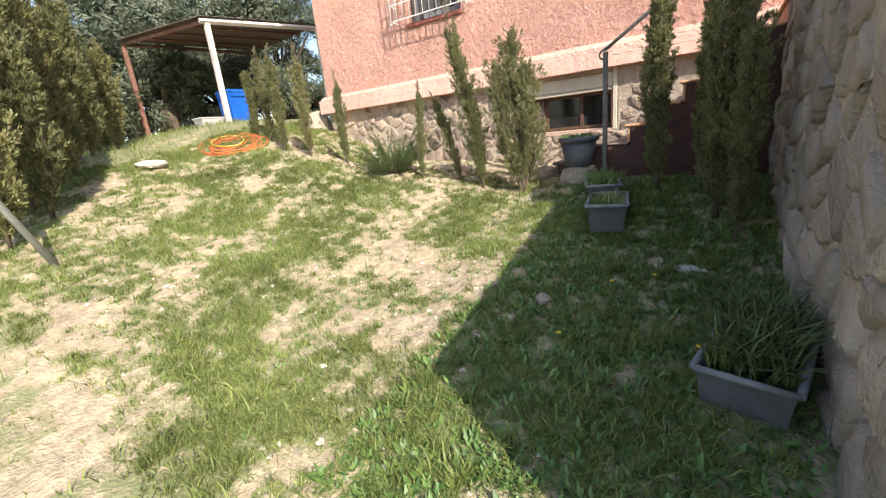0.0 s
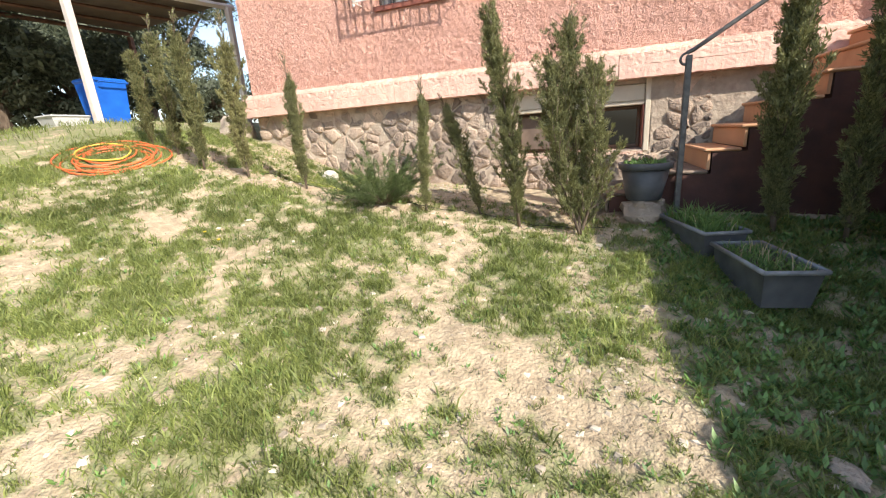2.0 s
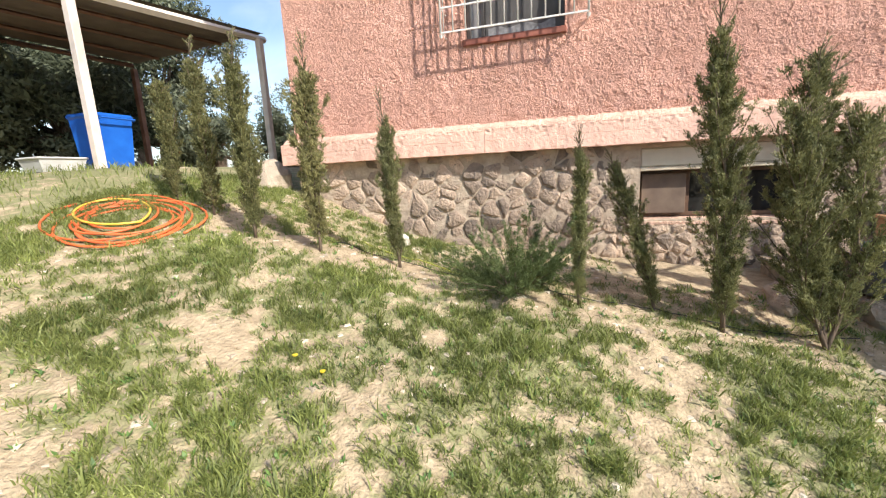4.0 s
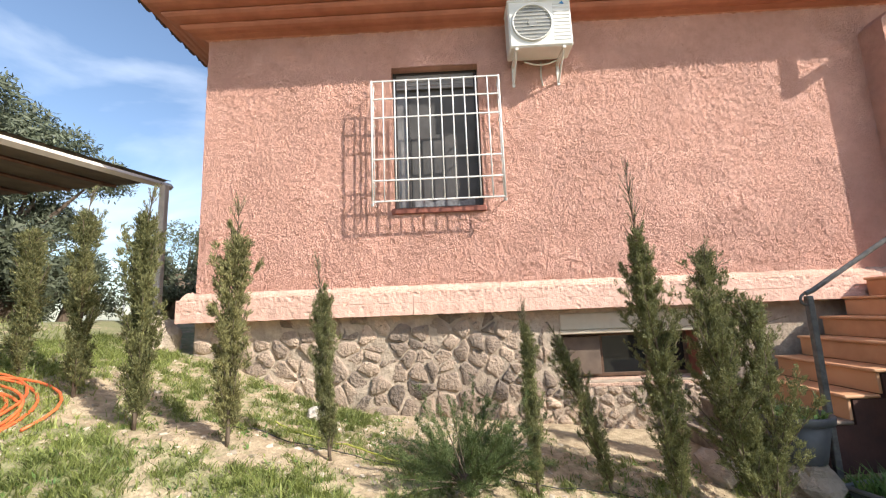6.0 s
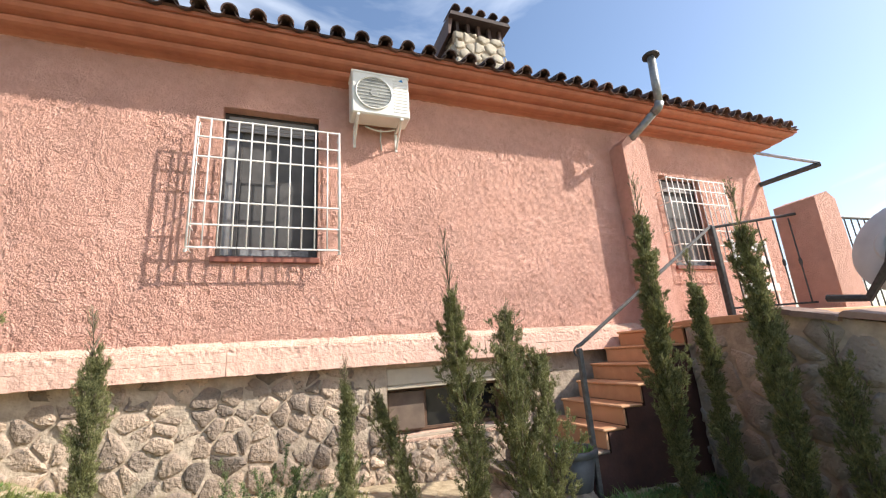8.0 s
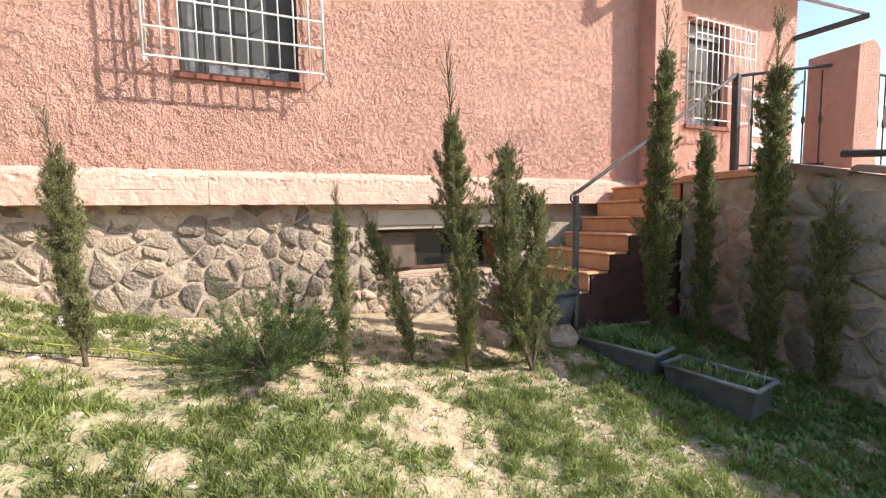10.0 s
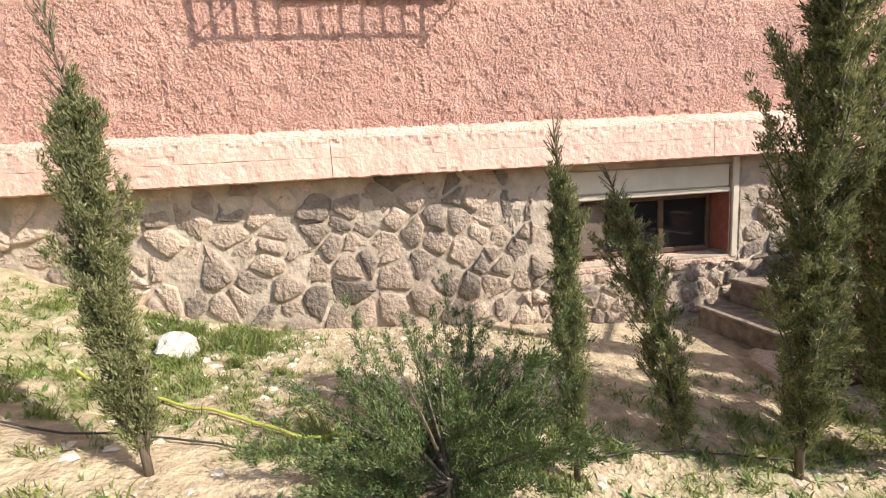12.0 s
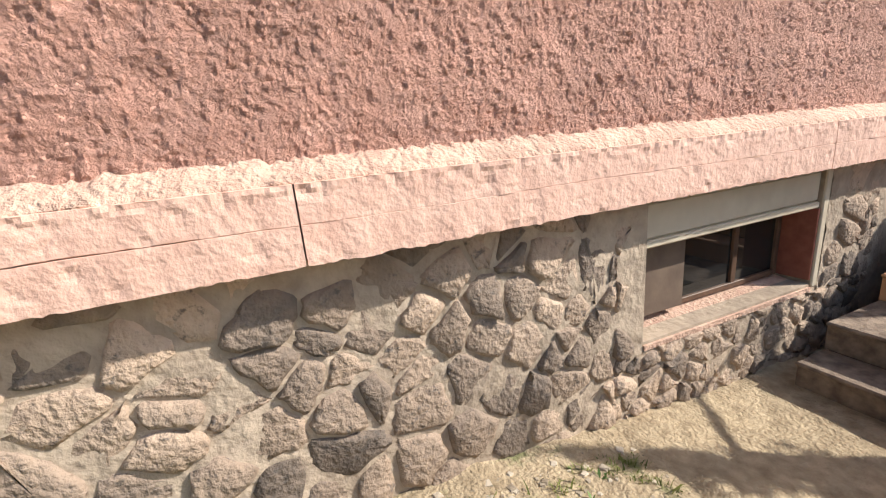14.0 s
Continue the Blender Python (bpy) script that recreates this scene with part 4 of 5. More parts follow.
for k in range(4):
    part("slat", Geo().box((2.0, 5.16 + 0.02 * k, 3.0 + 0.2 * k), (2.75, 5.19 + 0.02 * k, 3.12 + 0.2 * k), 0.008), WHITE_METAL, lounger)
for x in (2.02, 2.7):
    part("leg", Geo().box((x, 5.19, 2.66), (x + 0.05, 5.23, 3.75), 0.006), WHITE_METAL, lounger)
pergola = thing("awning_frame", (5.1, 6.0, 5.9), "dark metal awning arm on the house end", "awning frame")
part("arm", Geo().tube([(4.95, 6.2, 5.95), (5.45, 5.5, 5.45)], 0.03, 8), ZINC, pergola)
part("bar", Geo().tube([(4.95, 6.3, 5.3), (5.45, 5.5, 5.43)], 0.05, 8), DARK_IRON, pergola)

dish = thing("satellite_dish", (0.9, 3.25, 2.6), "grey satellite dish on the wall cap", "satellite dish")
face = Vector((-0.62, 0.05, 0.25)).normalized().to_track_quat("Z", "Y").to_matrix().to_4x4()
centre = Vector((0.99, 3.19, 3.14))


def dish_shape(profile, n=32):
    g = Geo().lathe((0, 0, 0), profile, n)
    g.v = [tuple(Matrix.Translation(centre) @ face @ Vector((p[0] * 0.92, p[1], p[2]))) for p in g.v]
    return g


part("reflector", dish_shape([(0.001, -0.03), (0.2, -0.045), (0.34, -0.08), (0.43, -0.12), (0.435, -0.125), (0.425, -0.132), (0.33, -0.1), (0.001, -0.05)]), DISH, dish, smooth=True)
part("back_ring", dish_shape([(0.12, -0.028), (0.18, -0.025), (0.2, -0.035), (0.2, -0.05)]), DISH, dish, smooth=True)
part("mount", Geo().tube([centre - Vector((0.06, 0, 0.0)), centre + Vector((-0.12, 0.05, -0.2)), (0.9, 3.45, 2.68), (0.92, 3.75, 2.72)], 0.035, 8), DARK_IRON, dish)
part("arm", Geo().tube([centre + Vector((0, -0.1, 0.38)), centre + Vector((0.3, -0.2, 0.4))], 0.02, 8), DARK_IRON, dish)

# ---- plant boxes and pot ----
def trough_box(at, length, width, height, turn, label, weeds, seed, tall=0.09, leaf=None):
    """A tapered plastic box with a rolled rim, earth and weeds."""
    box = tagged(new("planter"), label, "planter", "plant boxes")
    box.matrix_basis = pose(*at, 0, 0, turn)
    def ring(l, w2, z):
        return [(-l, -w2, z), (l, -w2, z), (l, w2, z), (-l, w2, z)]
    def shell(levels):
        g = Geo()
        for l, w2, z in levels:
            g.v += ring(l, w2, z)
        for k in range(len(levels) - 1):
            g.f += [(k * 4 + i, k * 4 + (i + 1) % 4, (k + 1) * 4 + (i + 1) % 4, (k + 1) * 4 + i) for i in range(4)]
        g.f.append((3, 2, 1, 0))
        return g
    l, w2 = length / 2, width / 2
    def child(name, geo, material, label2="", smooth=False):
        ob = new(name, mesh_of(name, geo, material, smooth=smooth))
        ob.parent = box
        return tagged(ob, label2)
    body = shell([(l * 0.86, w2 * 0.8, 0), (l * 0.96, w2 * 0.95, height - 0.03), (l * 0.96 - 0.012, w2 * 0.95 - 0.012, height - 0.03), (l * 0.9, w2 * 0.85, height - 0.09)])
    child("body", body, PLANTER)
    rim = Geo()
    c = [(-l, -w2), (l, -w2), (l, w2), (-l, w2)]
    for k in range(4):
        p, q = c[k], c[(k + 1) % 4]
        rim.tube([(p[0], p[1], height - 0.015), (q[0], q[1], height - 0.015)], 0.016, 8)
    child("rim", rim, RIM, "rolled rim", True)
    soil = Geo()
    n, m2 = 14, 7
    soil.v = [((i / n - 0.5) * 2 * l * 0.95, (j / m2 - 0.5) * 2 * w2 * 0.93, height - 0.05 + 0.018 * noise.noise(Vector((i * 0.7, j * 0.7, seed)))) for j in range(m2 + 1) for i in range(n + 1)]
    soil.f = [(j * (n + 1) + i, j * (n + 1) + i + 1, (j + 1) * (n + 1) + i + 1, (j + 1) * (n + 1) + i) for j in range(m2) for i in range(n)]
    child("earth", soil, SOIL, "dark potting earth", True)
    rng = np.random.default_rng(seed)
    spots = np.stack([rng.uniform(-l * 0.88, l * 0.88, weeds), rng.uniform(-w2 * 0.8, w2 * 0.8, weeds), np.full(weeds, height - 0.05)], 1)
    ob = new("weed_growth", blade_mesh("weed_growth", spots, rng.uniform(0.25 * tall, tall, weeds), min(0.0065, 0.004 + 0.012 * tall), leaf or WEED, rng, 1.2))
    ob.parent = box
    tagged(ob, "straggling green weeds", kind="stuff")
    dry = rng.uniform(0.06, 0.17, 40)
    ob = new("dry_growth", blade_mesh("dry_growth", spots[:40], dry, 0.004, STRAW, rng, 0.5))
    ob.parent = box
    tagged(ob, "dry straw stalks", kind="stuff")
    return box


def blade_mesh(name, spots, heights, width, material, rng, lean=0.6):
    """Bent tapering blades, each of three triangles."""
    n = len(spots)
    a = rng.uniform(0, math.tau, n)
    side = np.stack([np.cos(a), np.sin(a), np.zeros(n)], 1) * (width * rng.uniform(0.6, 1.3, n))[:, None]
    b = rng.uniform(0, math.tau, n)
    tip = np.stack([np.cos(b), np.sin(b), np.zeros(n)], 1) * (heights * lean * rng.uniform(0.2, 1.2, n))[:, None]
    up = np.zeros((n, 3))
    up[:, 2] = heights
    v = np.stack([spots - side, spots + side, spots + tip * 0.35 + up * 0.6 - side * 0.8, spots + tip * 0.35 + up * 0.6 + side * 0.8, spots + tip + up * 0.95], 1).reshape(-1, 3)
    k = (np.arange(n) * 5)[:, None]
    f = np.concatenate([k + np.array([0, 1, 3]), k + np.array([0, 3, 2]), k + np.array([2, 3, 4])], 0)
    return quick_mesh(name, v, f, material)


trough_box((-0.84, 4.5, 0.8), 0.75, 0.33, 0.25, -74, "charcoal plastic plant box with green weeds beside the steps", 420, 5, 0.2)
trough_box((-0.62, 3.78, 0.72), 0.68, 0.34, 0.26, -80, "charcoal plastic plant box with dry weeds on the grass", 420, 6, 0.09)
trough_box((0.45, 1.95, 0.38), 0.75, 0.36, 0.26, 78, "charcoal plastic plant box with leafy weeds against the stone wall", 900, 7, 0.27, JUNIPER)

pot = thing("flower_pot", (-1.23, 5.0, 1.16), "large charcoal plastic flower pot on a rough stone", "flower pot")
part("body", Geo().lathe((-1.23, 5.0, 1.16), [(0.001, 0), (0.15, 0), (0.155, 0.01), (0.215, 0.3), (0.2, 0.3), (0.19, 0.26)], 28), PLANTER, pot, smooth=True)
part("rim", Geo().lathe((-1.23, 5.0, 1.16), [(0.216, 0.29), (0.238, 0.295), (0.242, 0.345), (0.232, 0.355), (0.21, 0.35), (0.2, 0.3)], 28), PLANTER, pot, "flared rim", True)
part("earth", Geo().lathe((-1.23, 5.0, 1.16), [(0.001, 0.33), (0.1, 0.335), (0.205, 0.31)], 20), SOIL, pot, smooth=True)
rng = np.random.default_rng(3)
aa, rr = rng.uniform(0, math.tau, 150), 0.19 * np.sqrt(rng.uniform(0, 1, 150))
weeds = new("weed_growth", blade_mesh("weed_growth", np.stack([rr * np.cos(aa), rr * np.sin(aa), np.full(150, 0.32)], 1), rng.uniform(0.03, 0.09, 150), 0.012, WEED, rng, 1.0))
weeds.parent = pot
tagged(weeds, "low green weeds", kind="stuff")


def boulder(name, at, size, material, label, seed, category="rock"):
    """A broken lump of stone, sunk a little into the ground."""
    bm = bmesh.new()
    bmesh.ops.create_icosphere(bm, subdivisions=3, radius=1)
    for v in bm.verts:
        d = v.co.normalized()
        k = 1 + 0.28 * noise.noise(d * 1.6 + Vector((seed, 0, 0))) + 0.1 * noise.noise(d * 5 + Vector((0, seed, 0)))
        v.co = Vector((d.x * size[0] * k, d.y * size[1] * k, max(-0.6, d.z) * size[2] * k))
    data = bpy.data.meshes.new(name)
    bm.to_mesh(data)
    bm.free()
    data.materials.append(material)
    ob = new(name, data)
    ob.matrix_basis = pose(at[0], at[1], at[2], 0, 0, seed * 37)
    return tagged(ob, label, category)


boulder("rock", (-1.22, 5.0, 1.03), (0.26, 0.2, 0.15), STONE_LOOSE, "pale rough stone under the flower pot", 2)
boulder("rock", (-5.3, 5.76, land_z(-5.3, 5.76) + 0.03), (0.15, 0.11, 0.09), PALE_ROCK, "white rock lying by the stone wall", 3)
boulder("rock", (-7.4, 2.75, land_z(-7.4, 2.75) + 0.03), (0.34, 0.22, 0.08), PALE_ROCK, "flat pale rock on the grassy slope", 5)
boulder("rock", (-7.5, 6.4, land_z(-7.5, 6.4) + 0.05), (0.3, 0.3, 0.3), STONE_LOOSE, "rounded boulder at the house corner", 6)
boulder("rock", (-1.75, 5.25, land_z(-1.75, 5.25) + 0.02), (0.3, 0.14, 0.12), STONE_LOOSE, "grey stone edging by the cypresses", 7)
boulder("rock", (-0.75, 2.35, land_z(-0.75, 2.35) + 0.01), (0.09, 0.05, 0.025), STONE_LOOSE, "flat reddish stone half sunk in turf", 8)
boulder("rock", (0.1, 3.0, land_z(0.1, 3.0) + 0.01), (0.13, 0.08, 0.03), PALE_ROCK, "flat pale stone in the shaded turf", 9)
g = Geo()
n, m2 = 30, 20
g.v = [(-3.0 + 1.9 * i / n, 5.3 + 1.08 * j / m2, land_z(-3.0 + 1.9 * i / n, 5.3 + 1.08 * j / m2) + 0.022 * min(1, 6 * i / n, 5 * j / m2) + 0.012 * noise.noise(Vector((i * 0.5, j * 0.5, 1))) - (0.05 if i in (0, n) or j == 0 else 0)) for j in range(m2 + 1) for i in range(n + 1)]
g.f = [(j * (n + 1) + i, j * (n + 1) + i + 1, (j + 1) * (n + 1) + i + 1, (j + 1) * (n + 1) + i) for j in range(m2) for i in range(n)]
structure("pavement", g, EARTH, "worn sandy apron by the cellar window", "pavement", True)


# ---- cypresses and bushes ----
def sprays(origin, fronds, per, spread, rng, leaf, width):
    """Leaf diamonds along fronds, each frond given by base, tip and droop."""
    base, tip = fronds
    n = len(base)
    t = rng.uniform(0.12, 1.02, (n, per)) ** 0.85
    p = base[:, None, :] + (tip - base)[:, None, :] * t[..., None]
    p = p + rng.normal(0, spread, (n, per, 3))
    d = (tip - base) / np.maximum(1e-4, np.linalg.norm(tip - base, axis=1))[:, None]
    d = d[:, None, :] + rng.normal(0, 0.42, (n, per, 3))
    d[..., 2] += 0.2
    d = (d / np.linalg.norm(d, axis=2)[..., None]).reshape(-1, 3)
    p = p.reshape(-1, 3)
    c = np.cross(d, rng.normal(0, 1, d.shape))
    c = c / np.linalg.norm(c, axis=1)[:, None]
    ln = (leaf * rng.uniform(0.55, 1.4, len(p)))[:, None]
    wd = (width * rng.uniform(0.6, 1.3, len(p)))[:, None]
    v = np.stack([p, p + d * ln * 0.5 + c * wd, p + d * ln, p + d * ln * 0.5 - c * wd], 1).reshape(-1, 3) + np.asarray(origin)
    return v


def twigs(base, tip, count, length, rng):
    """Side twigs along branches, given as their bases and tips."""
    s = rng.uniform(0.1, 1.0, (len(base), count))
    way = tip - base
    p = base[:, None, :] + way[:, None, :] * s[..., None]
    d = (way / np.linalg.norm(way, axis=1)[:, None])[:, None, :] + rng.normal(0, 0.42, (len(base), count, 3))
    d[..., 2] += 0.25
    d = d / np.linalg.norm(d, axis=2)[..., None] * (length * rng.uniform(0.5, 1.3, s.shape) * (1.2 - 0.5 * s))[..., None]
    return p.reshape(-1, 3), (p + d).reshape(-1, 3)


def leaf_faces(count):
    return (np.arange(count // 4) * 4)[:, None] + np.arange(4)


def cypress(at, height, radius, seed, lean=(0.0, 0.0), whip=0.25, dense=1.0, material=CYPRESS, label="", group="young cypresses", forks=1, leafsize=0.026, foot=0.4):
    rng = np.random.default_rng(seed)
    x, y = at
    tree = thing("cypress_tree", (x, y, land_z(x, y) - 0.02), label or "slim young cypress with a bare whippy tip", "tree", group)
    lean = np.array([lean[0], lean[1], 0.0])
    chunks, stems = [], Geo()
    for fork in range(forks):
        off = np.array([rng.uniform(-0.5, 0.5), rng.uniform(-0.4, 0.4), 0]) * radius * (1.1 if forks > 1 else 0)
        h = height * (1 if fork == 0 else rng.uniform(0.72, 0.95))
        rad = radius * (1 if forks == 1 else 0.8)
        def axis(u):
            u = np.asarray(u, float)[..., None]
            wig = np.concatenate([np.sin(u * 7 + seed) * 0.02, np.cos(u * 5 + seed) * 0.02, np.zeros_like(u)], -1) * height * 0.4
            return off * np.minimum(1, u * 3) + lean * height * u ** 1.2 + wig * u + np.concatenate([np.zeros_like(u), np.zeros_like(u), u * h], -1)
        n = int(70 * dense * (h / 1.6) ** 0.8)
        u = 0.03 + (0.97 - 0.7 * whip) * (np.arange(n) + rng.uniform(0, 1, n)) / n
        prof = np.interp(u, [0, 0.07, 0.28, 0.6, 0.82, 1], [foot, max(0.65, foot), 1.0, 0.84, 0.46, 0.2])
        ang = np.arange(n) * 2.4 + rng.normal(0, 0.5, n)
        lump = 1 + 0.26 * np.sin(ang * 2 + u * 9 + seed) + 0.2 * np.sin(u * 19 + seed * 1.7)
        r = rad * prof * lump * rng.uniform(0.35, 1.0, n) * np.where(u > 1 - whip, 0.5, 0.8)
        base = axis(u)
        rise2 = np.minimum(r * rng.uniform(1.6, 3.0, n) + 0.06, 0.32 + 0.05 * height)
        tip = axis(np.minimum(u + rise2 / h * 0.9, 1.02)) + np.stack([np.cos(ang) * r, np.sin(ang) * r, np.zeros(n)], 1)
        chunks.append(sprays((0, 0, 0), twigs(base, tip, 15, 0.035 + 0.12 * rad + 0.3 * leafsize, rng), int(22 * min(1.7, max(0.35, 0.034 / leafsize))), 0.005 + 0.08 * leafsize, rng, leafsize, leafsize * 0.13))
        pts = [tuple(axis(k / 12)) for k in range(13)]
        stems.tube(pts, [max(0.003, (0.008 + 0.004 * height) * (1 - k / 12.5)) for k in range(13)], 7)
        for b, t in zip(base[::2], tip[::2]):
            stems.tube([tuple(b), tuple((b + t) / 2 + np.array([0, 0, -0.01])), tuple(t)], [0.0045, 0.0035, 0.002], 4)
        m2 = int(14 + 120 * whip)
        u = rng.uniform(1 - 1.15 * whip, 1.0, m2)
        ang = rng.uniform(0, math.tau, m2)
        base = axis(u)
        out = (0.015 + 0.55 * rad * (1.05 - u) / (1.15 * whip + 0.05) * rng.uniform(0.3, 1.2, m2))[:, None]
        tip = axis(u + 0.05 * rng.uniform(0.6, 1.4, m2)) + np.stack([np.cos(ang), np.sin(ang), np.zeros(m2)], 1) * out
        chunks.append(sprays((0, 0, 0), (base, tip), 16, 0.004, rng, leafsize * 0.75, leafsize * 0.1))
        for b, t in zip(base, tip):
            stems.tube([tuple(b), tuple(t)], [0.0028, 0.0015], 4)
    trunk = new("trunk", mesh_of("trunk", stems, BARK, smooth=True))
    trunk.parent = tree
    v = np.concatenate(chunks)
    crown = new("crown", quick_mesh("crown", v, leaf_faces(len(v)), material))
    crown.parent = tree
    return tree


TAWNY = "slim young cypress with tawny tips and a bare leader"
cypress((-7.3, 4.7), 1.15, 0.2, 11, label="short bushy young cypress near the hose", whip=0.1)
cypress((-6.75, 4.6), 1.6, 0.17, 12, label=TAWNY)
cypress((-6.1, 4.38), 1.68, 0.19, 13, dense=1.2)
cypress((-5.45, 4.38), 1.7, 0.2, 14, material=CYPRESS_DRY, label=TAWNY, whip=0.32)
cypress((-4.81, 4.56), 1.46, 0.14, 15, lean=(-0.10, 0.08), whip=0.35, dense=1.4, leafsize=0.0155)
cypress((-3.36, 4.6), 1.33, 0.105, 16, lean=(0.0, 0.1), whip=0.25, dense=1.3, leafsize=0.0155)
cypress((-2.8, 4.74), 1.2, 0.15, 17, lean=(-0.28, 0.0), whip=0.2, dense=1.3, leafsize=0.0155, label="leaning young cypress with a drooping tip")
cypress((-2.38, 4.62), 2.4, 0.235, 18, lean=(-0.10, -0.10), whip=0.36, dense=1.5, leafsize=0.019, label="tall young cypress with a long sparse leader")
cypress((-1.8, 4.56), 1.92, 0.42, 19, lean=(-0.06, 0.0), forks=3, dense=1.0, leafsize=0.022, foot=0.8, whip=0.12, label="broad grey-green young cypress with several stems")
cypress((-0.3, 4.58), 3.2, 0.27, 20, lean=(0.03, 0.0), dense=0.95, forks=2, leafsize=0.036, label="tall dense cypress beside the steps", group="wall cypresses", whip=0.2)
cypress((0.1, 4.42), 2.4, 0.13, 21, dense=0.9, leafsize=0.036, label="dense dark cypress before the terrace base", group="wall cypresses")
cypress((0.22, 3.95), 3.0, 0.25, 22, dense=0.95, forks=2, leafsize=0.036, label="tall dark cypress against the stone wall", group="wall cypresses", whip=0.22)
cypress((0.38, 3.55), 1.75, 0.2, 23, dense=1.0, label="thin cypress growing against the stone wall", group="wall cypresses", whip=0.3)

big = cypress((-5.75, 0.65), 2.7, 0.36, 41, dense=0.55, forks=3, leafsize=0.07, material=CYPRESS_DRY, label="tall bushy hedge cypress with tawny foliage", group="hedge cypresses", whip=0.15)
tall = cypress((-6.25, 1.15), 3.5, 0.32, 42, dense=0.6, forks=2, leafsize=0.07, label="tall dark green hedge cypress", group="hedge cypresses", whip=0.12)
rnd = random.Random(9)
for k in range(9):
    x, y = -6.7 - 0.4 * k, 1.12 + 0.265 * k
    copy_thing((big, tall)[k % 2], pose(x, y, land_z(x, y) - 0.05, 0, 0, rnd.uniform(0, 360)) @ Matrix.Diagonal((1, 1, rnd.uniform(0.7, 1.15), 1)))
for k in range(3):
    x, y = -5.4 + 0.1 * k, 0.15 - 0.6 * k
    copy_thing((tall, big)[k % 2], pose(x, y, land_z(x, y) - 0.05, 0, 0, rnd.uniform(0, 360)))


def juniper(at, radius, height, seed, label):
    rng = np.random.default_rng(seed)
    bush = thing("juniper_bush", (*at, land_z(*at) - 0.02), label, "bush")
    n = 76
    ang, el = np.arange(n) * 2.4 + rng.normal(0, 0.3, n), rng.uniform(0.1, 0.85, n)
    ln = rng.uniform(0.45, 1.1, n)
    tip = np.stack([np.cos(ang) * np.cos(el) * radius * ln, np.sin(ang) * np.cos(el) * radius * ln, (0.14 + 1.15 * np.sin(el) * ln) * height], 1)
    base = tip * np.array([0.22, 0.22, 0.2])
    v = sprays((0, 0, 0), twigs(base, tip, 30, 0.085, rng), 40, 0.006, rng, 0.0155, 0.0019)
    crown = new("crown", quick_mesh("crown", v, leaf_faces(len(v)), JUNIPER))
    crown.parent = bush
    g = Geo()
    for k in range(0, 76, 2):
        g.tube([(0, 0, 0), tuple(base[k] * 1.5 + np.array([0, 0, 0.03])), tuple(tip[k] * 0.85)], [0.008, 0.006, 0.002], 5)
    stems = new("stem", mesh_of("stem", g, BARK))
    stems.parent = bush


juniper((-3.84, 4.58), 0.68, 0.7, 51, "spreading green juniper bush on the garden slope")

# ---- carport corner ----
carport = thing("carport", (-10.6, 6.5, 2.4), "open carport with ribbed brown canopy on painted posts", "carport")
A, B, C, D = Vector((-9.04, 5.2, 4.5)), Vector((-8.5, 7.75, 4.62)), Vector((-12.7, 5.0, 4.72)), Vector((-12.5, 8.6, 4.8))
part("post", Geo().box((-9.09, 5.15, land_z(-9, 5.2) - 0.1), (-8.99, 5.25, 4.46), 0.008), CARPORT_WHITE, carport)
part("post", Geo().box((-8.55, 7.7, land_z(-8.5, 7.7) - 0.1), (-8.45, 7.8, 4.58), 0.008), CARPORT_WHITE, carport)
for p in (C, D):
    part("post", Geo().box((p.x - 0.05, p.y - 0.05, 1.9), (p.x + 0.05, p.y + 0.05, p.z - 0.06), 0.008), RUSTY, carport, "red-brown painted post")
part("front_beam", Geo().tube([A + Vector((0, -0.15, -0.02)), B + Vector((0, 0.15, -0.02))], 0.055, 4), CARPORT_WHITE, carport)
part("side_beam", Geo().tube([A, C], 0.045, 4), RUSTY, carport)
part("back_beam", Geo().tube([C, D], 0.045, 4), RUSTY, carport)
for t in (0.25, 0.5, 0.75):
    part("purlin", Geo().tube([A.lerp(C, t) + Vector((0, 0, 0.02)), B.lerp(D, t) + Vector((0, 0, 0.02))], 0.03, 4), RUSTY, carport)
rows = 60
verts, faces = [], []
for k in range(rows + 1):
    t = k / rows
    lift = Vector((0, -0.12, 0.075 + (0.018 if k % 2 else 0.0)))
    verts += [A.lerp(C, t) + lift, B.lerp(D, t) + lift + Vector((0, 0.25, 0)), A.lerp(C, t) + lift + Vector((0, 0, 0.01)), B.lerp(D, t) + lift + Vector((0, 0.25, 0.01))]
for k in range(rows):
    a = 4 * k
    faces += [(a, a + 1, a + 5, a + 4), (a + 2, a + 6, a + 7, a + 3), (a, a + 4, a + 6, a + 2), (a + 1, a + 3, a + 7, a + 5)]
part("canopy", Geo().add(verts, faces), CANOPY, carport, "ribbed brown sheet canopy")

bin_at = (-10.4, 6.25, land_z(-10.35, 6.2))
wheelie = thing("wheelie_bin", bin_at, "bright blue plastic wheelie bin under the carport", "bin")
bx, by, bz = bin_at
def frustum(x0, x1, y0, y1, s, z0, z1):
    mx, my = (x0 + x1) / 2, (y0 + y1) / 2
    lo = [(mx + (x - mx) * s, my + (y - my) * s, z0) for x, y in ((x0, y0), (x1, y0), (x1, y1), (x0, y1))]
    hi = [(x, y, z1) for x, y in ((x0, y0), (x1, y0), (x1, y1), (x0, y1))]
    return Geo().add(lo + hi, [(0, 1, 5, 4), (1, 2, 6, 5), (2, 3, 7, 6), (3, 0, 4, 7), (3, 2, 1, 0), (4, 5, 6, 7)])
part("body", frustum(bx - 0.27, bx + 0.27, by - 0.28, by + 0.28, 0.82, bz, bz + 0.8), BLUE, wheelie)
